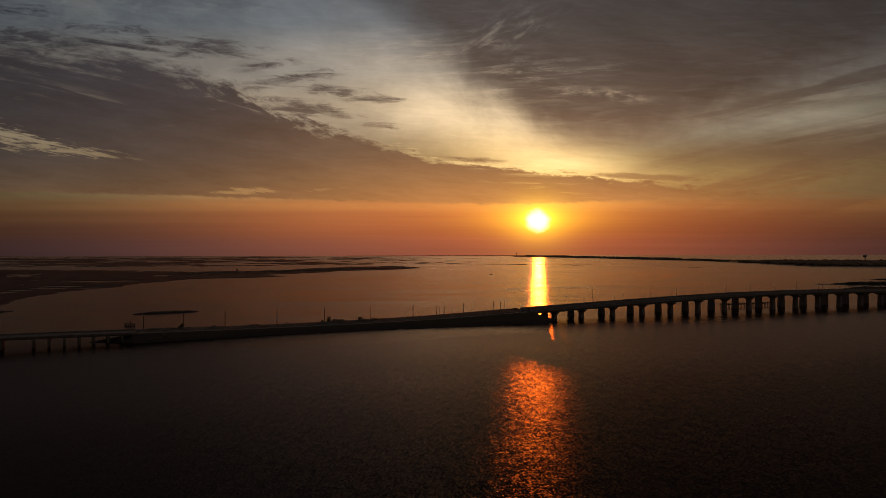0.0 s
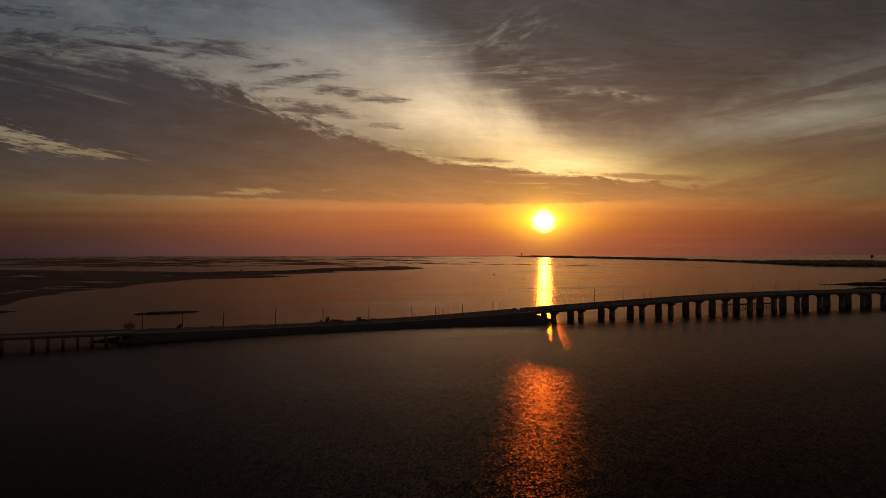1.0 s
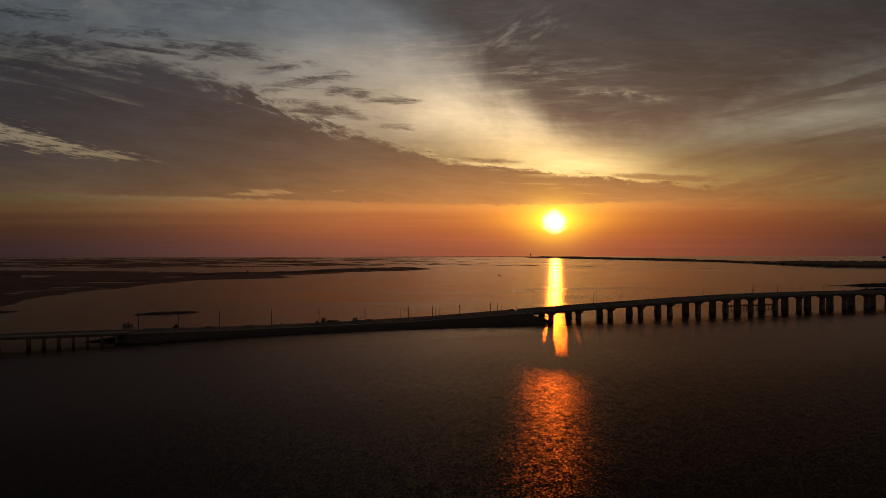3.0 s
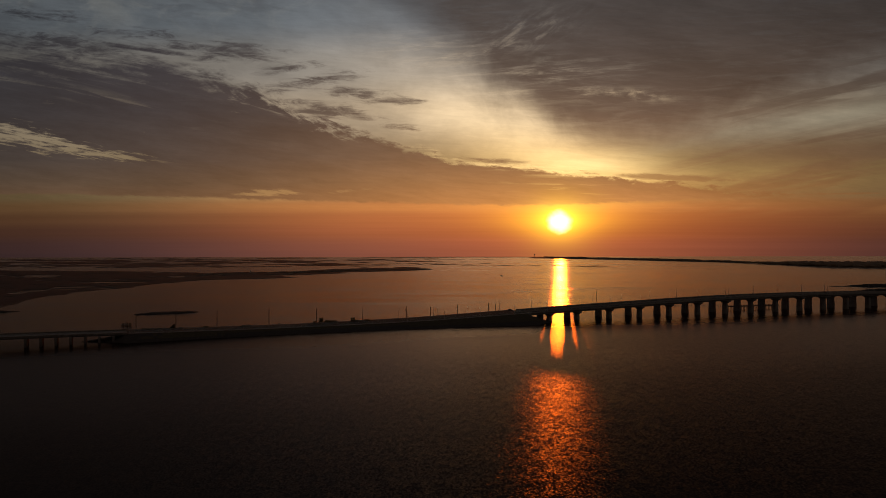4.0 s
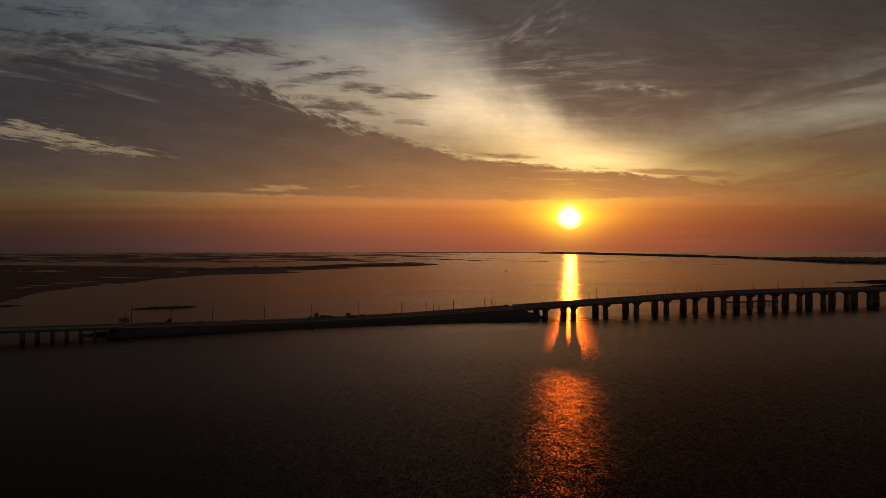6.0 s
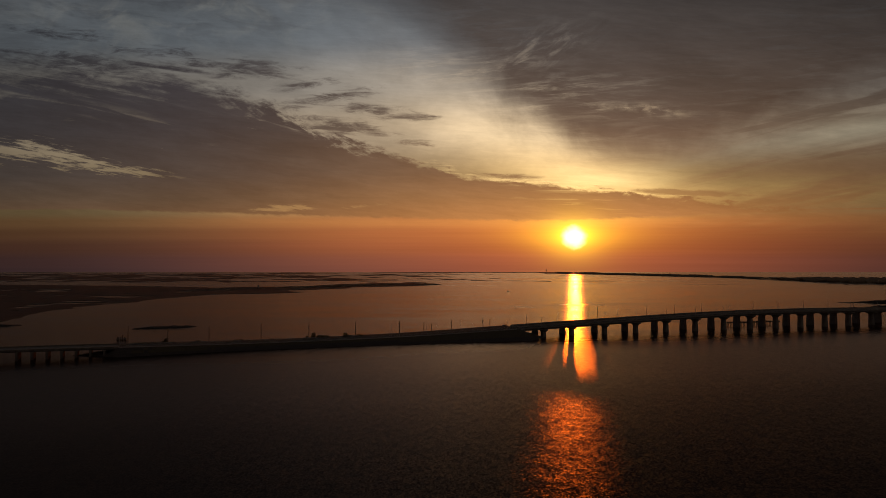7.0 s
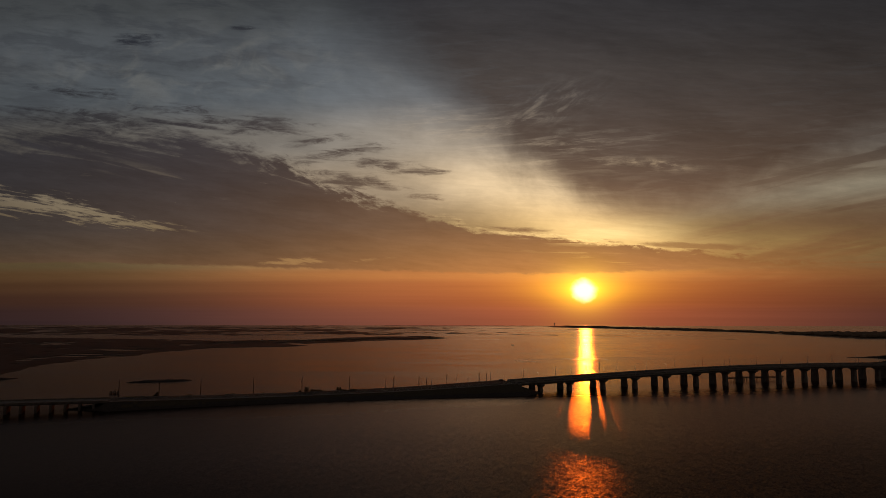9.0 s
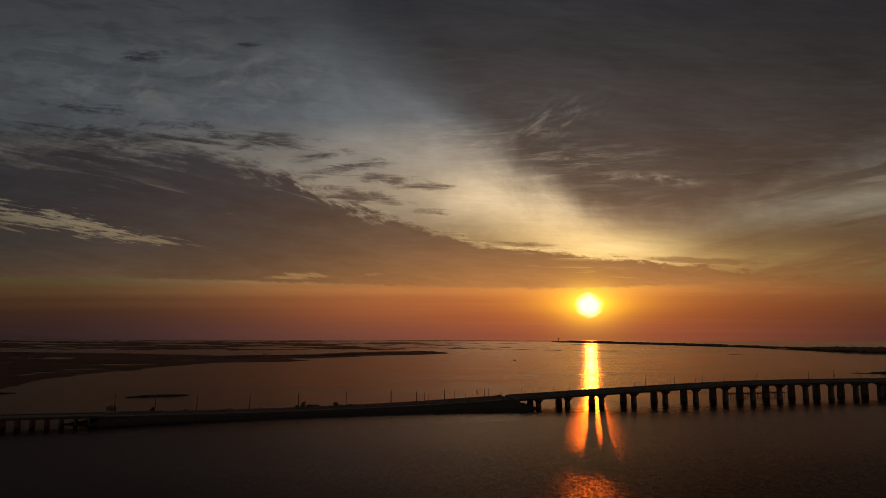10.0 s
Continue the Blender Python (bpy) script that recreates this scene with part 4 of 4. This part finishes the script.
# ---- a car stopped on the far carriageway ----
def car(x, off):
    t = thing("car", "dark car stopped on the bridge approach", "car", at=Matrix.Translation(along(x, off, emb_top(x) + 0.06)) @ Matrix.Rotation(heading(x), 4, "Z"))
    prof = [(-2.35, 0.4), (-2.4, 0.95), (-2.2, 1.15), (-1.75, 1.75), (-1.4, 1.85), (0.5, 1.82), (0.8, 1.7), (1.35, 1.12), (2.25, 0.95), (2.4, 0.65), (2.35, 0.4)]
    body = sweep([[(px, y * (1.0 if pz < 1.16 else 0.9), pz) for px, pz in prof] for y in (-1.0, 1.0)])
    bmesh.ops.bevel(body, geom=body.edges[:], offset=0.06, segments=1, affect="EDGES")
    b = part("body", body, CAR_PAINT, t)
    for y in (-0.93, 0.93):
        bm = bmesh.new()
        box(bm, (1.5, 0.06, 0.4), (-0.4, y * 0.98, 1.3))
        part("window", bm, GLASS, b, "dark side window")
    bm = bmesh.new()
    box(bm, (0.06, 1.4, 0.5), (1.08, 0, 1.2))
    part("windscreen", bm, GLASS, b, "dark windscreen")
    for px in (-1.5, 1.5):
        for y in (-0.92, 0.92):
            w = part("wheel", rod(bmesh.new(), (px, y - 0.12, 0.36), (px, y + 0.12, 0.36), 0.36, 0.36, 16), RUBBER, t, "black tyre")
            part("rim", rod(bmesh.new(), (px, y - 0.13, 0.36), (px, y + 0.13, 0.36), 0.2, 0.2, 10), STEEL, w, "steel rim")
    return t


car(on_bearing((912 - 784) / 1170, 24.5), 24.5)

# ---- old wooden fishing pier behind the bridge ----
dock = thing("fishing_pier", "old weathered wooden fishing pier on thin piles", "pier")
d0, d1 = Vector((321, 763, 0)), Vector((394, 788, 0))
run = (d1 - d0).normalized()
sidev = Vector((-run.y, run.x, 0))
rnd = random.Random(5)
bm = bmesh.new()
box(bm, (0.28, 3.6, 0.07))
plank = mesh_of(bm, GREY_WOOD)
for i in range(230):
    q = d0 + run * (0.33 * i)
    part("plank", plank, GREY_WOOD, dock).matrix_local = Matrix.Translation((q.x, q.y, 2.35 + rnd.uniform(-0.015, 0.015))) @ Matrix.Rotation(math.atan2(run.y, run.x), 4, "Z")
for o in (-1.5, 1.5):
    a, b = d0 + sidev * o, d1 + sidev * o
    bm = bmesh.new()
    box(bm, ((b - a).length, 0.25, 0.9), ((a.x + b.x) / 2, (a.y + b.y) / 2, 1.44), math.atan2(run.y, run.x))
    part("stringer", bm, GREY_WOOD, dock)
    bm = bmesh.new()
    box(bm, ((b - a).length, 0.08, 0.14), ((a.x + b.x) / 2, (a.y + b.y) / 2, 3.0), math.atan2(run.y, run.x))
    part("rail", bm, GREY_WOOD, dock)
bm = bmesh.new()
rod(bm, (0, 0, -5), (0, 0, 3.1), 0.3, 0.26, 8)
pile = mesh_of(bm, GREY_WOOD)
for i in range(18):
    for o in (-1.7, 1.7):
        q = d0 + run * (4.4 * i + 0.5) + sidev * o
        part("pile", pile, GREY_WOOD, dock).matrix_local = Matrix.Translation((q.x, q.y, rnd.uniform(-0.4, 0.3)))

# ---- cluster of piles with a hide, off the trestle ----
hide = thing("mooring_dolphin", "row of dark wooden piles with a low platform", "piles", at=Matrix.Translation((-283, 597, 0)))
for i in range(7):
    x = -4.2 + 1.4 * i + rnd.uniform(-0.2, 0.2)
    y = rnd.uniform(-1, 1)
    part("pile", rod(bmesh.new(), (x, y, -4.5), (x + rnd.uniform(-0.15, 0.15), y, 1.4 + rnd.uniform(-0.6, 0.5) + (2.0 if i == 3 else 0)), 0.42, 0.34, 8), POLE_WOOD, hide)
bm = bmesh.new()
box(bm, (9.6, 2.4, 0.7), (0, 0, -1.0), 0, 0.04)
part("platform", bm, GREY_WOOD, hide)

# ---- channel marker ----
mark = thing("channel_marker", "wooden channel marker pile with a green board", "marker", at=Matrix.Translation((213, 940, 0)))
part("pile", rod(bmesh.new(), (0, 0, -5), (0, 0, 6.6), 0.35, 0.28, 10), POLE_WOOD, mark)
bm = bmesh.new()
box(bm, (1.4, 0.1, 1.4), (0, -0.4, 5.6), 0, 0.01)
part("board", bm, GREEN_BOARD, mark, "green square board")
bm = bmesh.new()
rod(bm, (0, 0, 6.6), (0, 0, 7.2), 0.16, 0.12, 10)
part("lantern", bm, GLASS, mark)


# ---- motor boat and its wake ----
boat = thing("motor_boat", "small white motor boat under way on the bay", "boat", at=Matrix.Translation((120, 1655, WATER_Z)) @ Matrix.Rotation(radians(150), 4, "Z"))
hull = []
for x, w, keel, deck in ((-3.6, 1.15, -0.3, 0.75), (-1.5, 1.25, -0.35, 0.8), (1.2, 1.1, -0.3, 0.95), (2.8, 0.6, -0.1, 1.15), (3.8, 0.06, 0.5, 1.35)):
    hull.append([(x, 0, keel), (x, w * 0.8, keel + 0.35), (x, w, deck), (x, -w, deck), (x, -w * 0.8, keel + 0.35)])
part("hull", sweep(hull), WHITE_PAINT, boat)
bm = bmesh.new()
box(bm, (1.6, 1.5, 1.1), (0.1, 0, 0.85), 0, 0.08, 0.85)
cab = part("console", bm, WHITE_PAINT, boat)
bm = bmesh.new()
box(bm, (0.08, 1.2, 0.5), (0.88, 0, 1.3))
part("windscreen", bm, GLASS, cab)
bm = bmesh.new()
box(bm, (0.5, 0.45, 1.0), (-3.8, 0, 0.2), 0, 0.06)
part("outboard_motor", bm, RUBBER, boat)


def wave_ridge(path, width, height):
    """A smooth slick swell along a line of (x, y), narrowing out at both ends."""
    n = len(path)
    secs = []
    for i, (x, y) in enumerate(path):
        a, b = path[max(i - 1, 0)], path[min(i + 1, n - 1)]
        d = Vector((b[0] - a[0], b[1] - a[1], 0)).normalized()
        q = Vector((-d.y, d.x, 0))
        k = 0.15 + 0.85 * math.sin(math.pi * min(1, (i + 0.2) / (n * 0.3), (n - i) / (n * 0.4)) / 2)
        w = width * k * (1 + 0.35 * nz(x, y, 60, 71))
        secs.append([tuple(Vector((x, y, 0)) + q * w * u + Vector((0, 0, height * math.cos(u * math.pi / 2) ** 1.5 - 0.03))) for u in (-1, -0.6, -0.25, 0, 0.25, 0.6, 1)])
    return sweep(secs, closed=False)


def lerp_path(pts, n):
    t = np.linspace(0, len(pts) - 1, n)
    return [(smooth_interp(v, range(len(pts)), [p[0] for p in pts], 0.4), smooth_interp(v, range(len(pts)), [p[1] for p in pts], 0.4)) for v in t]


for pts, w in (([(123, 1648), (136, 1570), (152, 1490), (176, 1400)], 2.4),
               ([(200, 1330), (330, 1420), (480, 1560), (520, 1720), (430, 1850), (250, 1880)], 11),
               ([(330, 1330), (470, 1430), (560, 1600), (560, 1760), (470, 1900)], 10),
               ([(160, 1700), (330, 1720), (520, 1800)], 12), ([(230, 1980), (480, 2050), (760, 2010)], 16),
               ([(300, 1560), (420, 1640), (440, 1730), (340, 1790)], 9), ([(560, 1380), (760, 1520), (900, 1560)], 10),
               ([(120, 2360), (420, 2420), (820, 2390)], 22), ([(100, 2800), (500, 2900), (1000, 2820)], 34), ([(60, 1260), (160, 1230), (330, 1180)], 6)):
    ob = part("water_slick", wave_ridge(lerp_path(pts, 60), w * 1.5, 0.45 if w < 3 else 0.25), SLICK, smooth=True)
    ob.location.z = WATER_Z
    tagged(ob, "low curving boat wake on the calm bay", "wake", kind="stuff")


# ---- shacks on the marsh, houses, far trees, water towers ----
def house(name, label, x, y, z, a, b, h, turn):
    t = thing(name, label, "house", at=Matrix.Translation((x, y, z + WATER_Z)) @ Matrix.Rotation(turn, 4, "Z"))
    bm = bmesh.new()
    box(bm, (a, b, h), (0, 0, -0.5), 0, 0.05)
    wall = part("wall", bm, SIDING, t)
    part("roof", sweep([[(px, -b / 2 - 0.4, h - 0.55), (px, 0, h + b * 0.38), (px, b / 2 + 0.4, h - 0.55)] for px in (-a / 2 - 0.4, a / 2 + 0.4)]), SHINGLE, t, "dark shingle roof")
    for px in (-a * 0.28, a * 0.28):
        bm = bmesh.new()
        box(bm, (1.1, 0.12, 1.3), (px, -b / 2, h * 0.4))
        part("window", bm, GLASS, wall)
    bm = bmesh.new()
    box(bm, (1.0, 0.12, 2.0), (0, -b / 2, -0.4))
    part("door", bm, WHITE_PAINT, t)
    return t


house("hunting_shack", "small lone wooden shack on the marsh", -559, 1795, 3.2, 4, 4, 4.6, 0.3)
house("hunting_shack", "small lone wooden shack near the marsh tip", -130, 2185, 1.0, 5, 4, 2.4, -0.2)


def canopy(name, label, spots, seed):
    """A far wood: one mesh of many uneven, lobed tree heads on short trunks."""
    rnd = random.Random(seed)
    bm = bmesh.new()
    bmesh.ops.create_icosphere(bm, subdivisions=1, radius=1.0)
    ball = [v.co.copy() for v in bm.verts]
    tri = [[v.index for v in f.verts] for f in bm.faces]
    bm.free()
    pts, faces = [], []
    for x, y, z, r, h in spots:
        for _ in range(3):
            cx, cy, cz = x + rnd.gauss(0, r * 0.6), y + rnd.gauss(0, r * 0.6), z + h * rnd.uniform(0.3, 0.75)
            n = len(pts)
            pts += [(cx + c.x * r * rnd.uniform(0.5, 1.1), cy + c.y * r * rnd.uniform(0.5, 1.1), max(z - 0.5, cz + c.z * h * rnd.uniform(0.22, 0.5))) for c in ball]
            faces += [[n + i for i in f] for f in tri]
    me = bpy.data.meshes.new(name)
    me.from_pydata(pts, [], faces)
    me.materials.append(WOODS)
    ob = tagged(new(name, me), label, "woods", kind="stuff")
    ob.location.z = WATER_Z
    return ob


rnd = random.Random(9)
spots = []
while len(spots) < 3600:
    x, y = rnd.uniform(600, 4000), rnd.uniform(1750, 4850)
    if abs(math.atan2(x, y)) > radians(44) or far_shore(x, y - 25) < 0.7 or nz(x, y, 260, 61) + 0.25 * nz(x, y, 60, 62) < -0.4:
        continue
    spots.append((x, y, 1.0, rnd.uniform(6, 11), float(np.interp(x / y, [0.2, 0.42, 0.52], [4.5, 7, 12])) * rnd.uniform(0.7, 1.1) + 2.5 * max(0, nz(x, y, 90, 63))))
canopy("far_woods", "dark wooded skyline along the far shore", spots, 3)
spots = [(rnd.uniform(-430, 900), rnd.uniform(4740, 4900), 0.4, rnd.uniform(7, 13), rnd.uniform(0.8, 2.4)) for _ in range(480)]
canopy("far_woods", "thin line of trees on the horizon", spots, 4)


spots = []
for _ in range(420):
    k = rnd.random()
    x, y = -640 + 560 * k + rnd.gauss(0, 25), float(np.interp(k, [0, 0.12, 0.4, 0.6, 0.8, 1], [1700, 1790, 1900, 2080, 2150, 2160])) + rnd.gauss(0, 22)
    if left_marsh(x, y) > 0.5:
        spots.append((x, y, 0.8, rnd.uniform(3, 7), rnd.uniform(0.9, 2.2)))
canopy("marsh_scrub", "low dark scrub on the marsh spit", spots, 6)


def water_tower(x, y, height, r):
    t = thing("water_tower", "grey-blue water tower with a round tank on a tall stem", "water tower", "water towers", at=Matrix.Translation((x, y, 1 + WATER_Z)))
    stem = bmesh.new()
    rod(stem, (0, 0, 0), (0, 0, height * 0.18), r * 0.5, r * 0.25, 20)
    rod(stem, (0, 0, height * 0.18), (0, 0, height - r * 1.2), r * 0.25, r * 0.25, 20)
    part("stem", stem, PALE_BLUE, t)
    bm = bmesh.new()
    bmesh.ops.create_uvsphere(bm, u_segments=28, v_segments=16, radius=r, matrix=Matrix.Translation((0, 0, height - r * 0.75)) @ Matrix.Diagonal((1, 1, 0.78, 1)))
    part("tank", bm, PALE_BLUE, t, smooth=True)
    bm = bmesh.new()
    rod(bm, (0, 0, height), (0, 0, height + 2.5), 0.15, 0.1, 6)
    part("mast", bm, STEEL, t)


water_tower(1935, 3030, 28, 8.0)
water_tower(531, 4760, 21, 5.0)
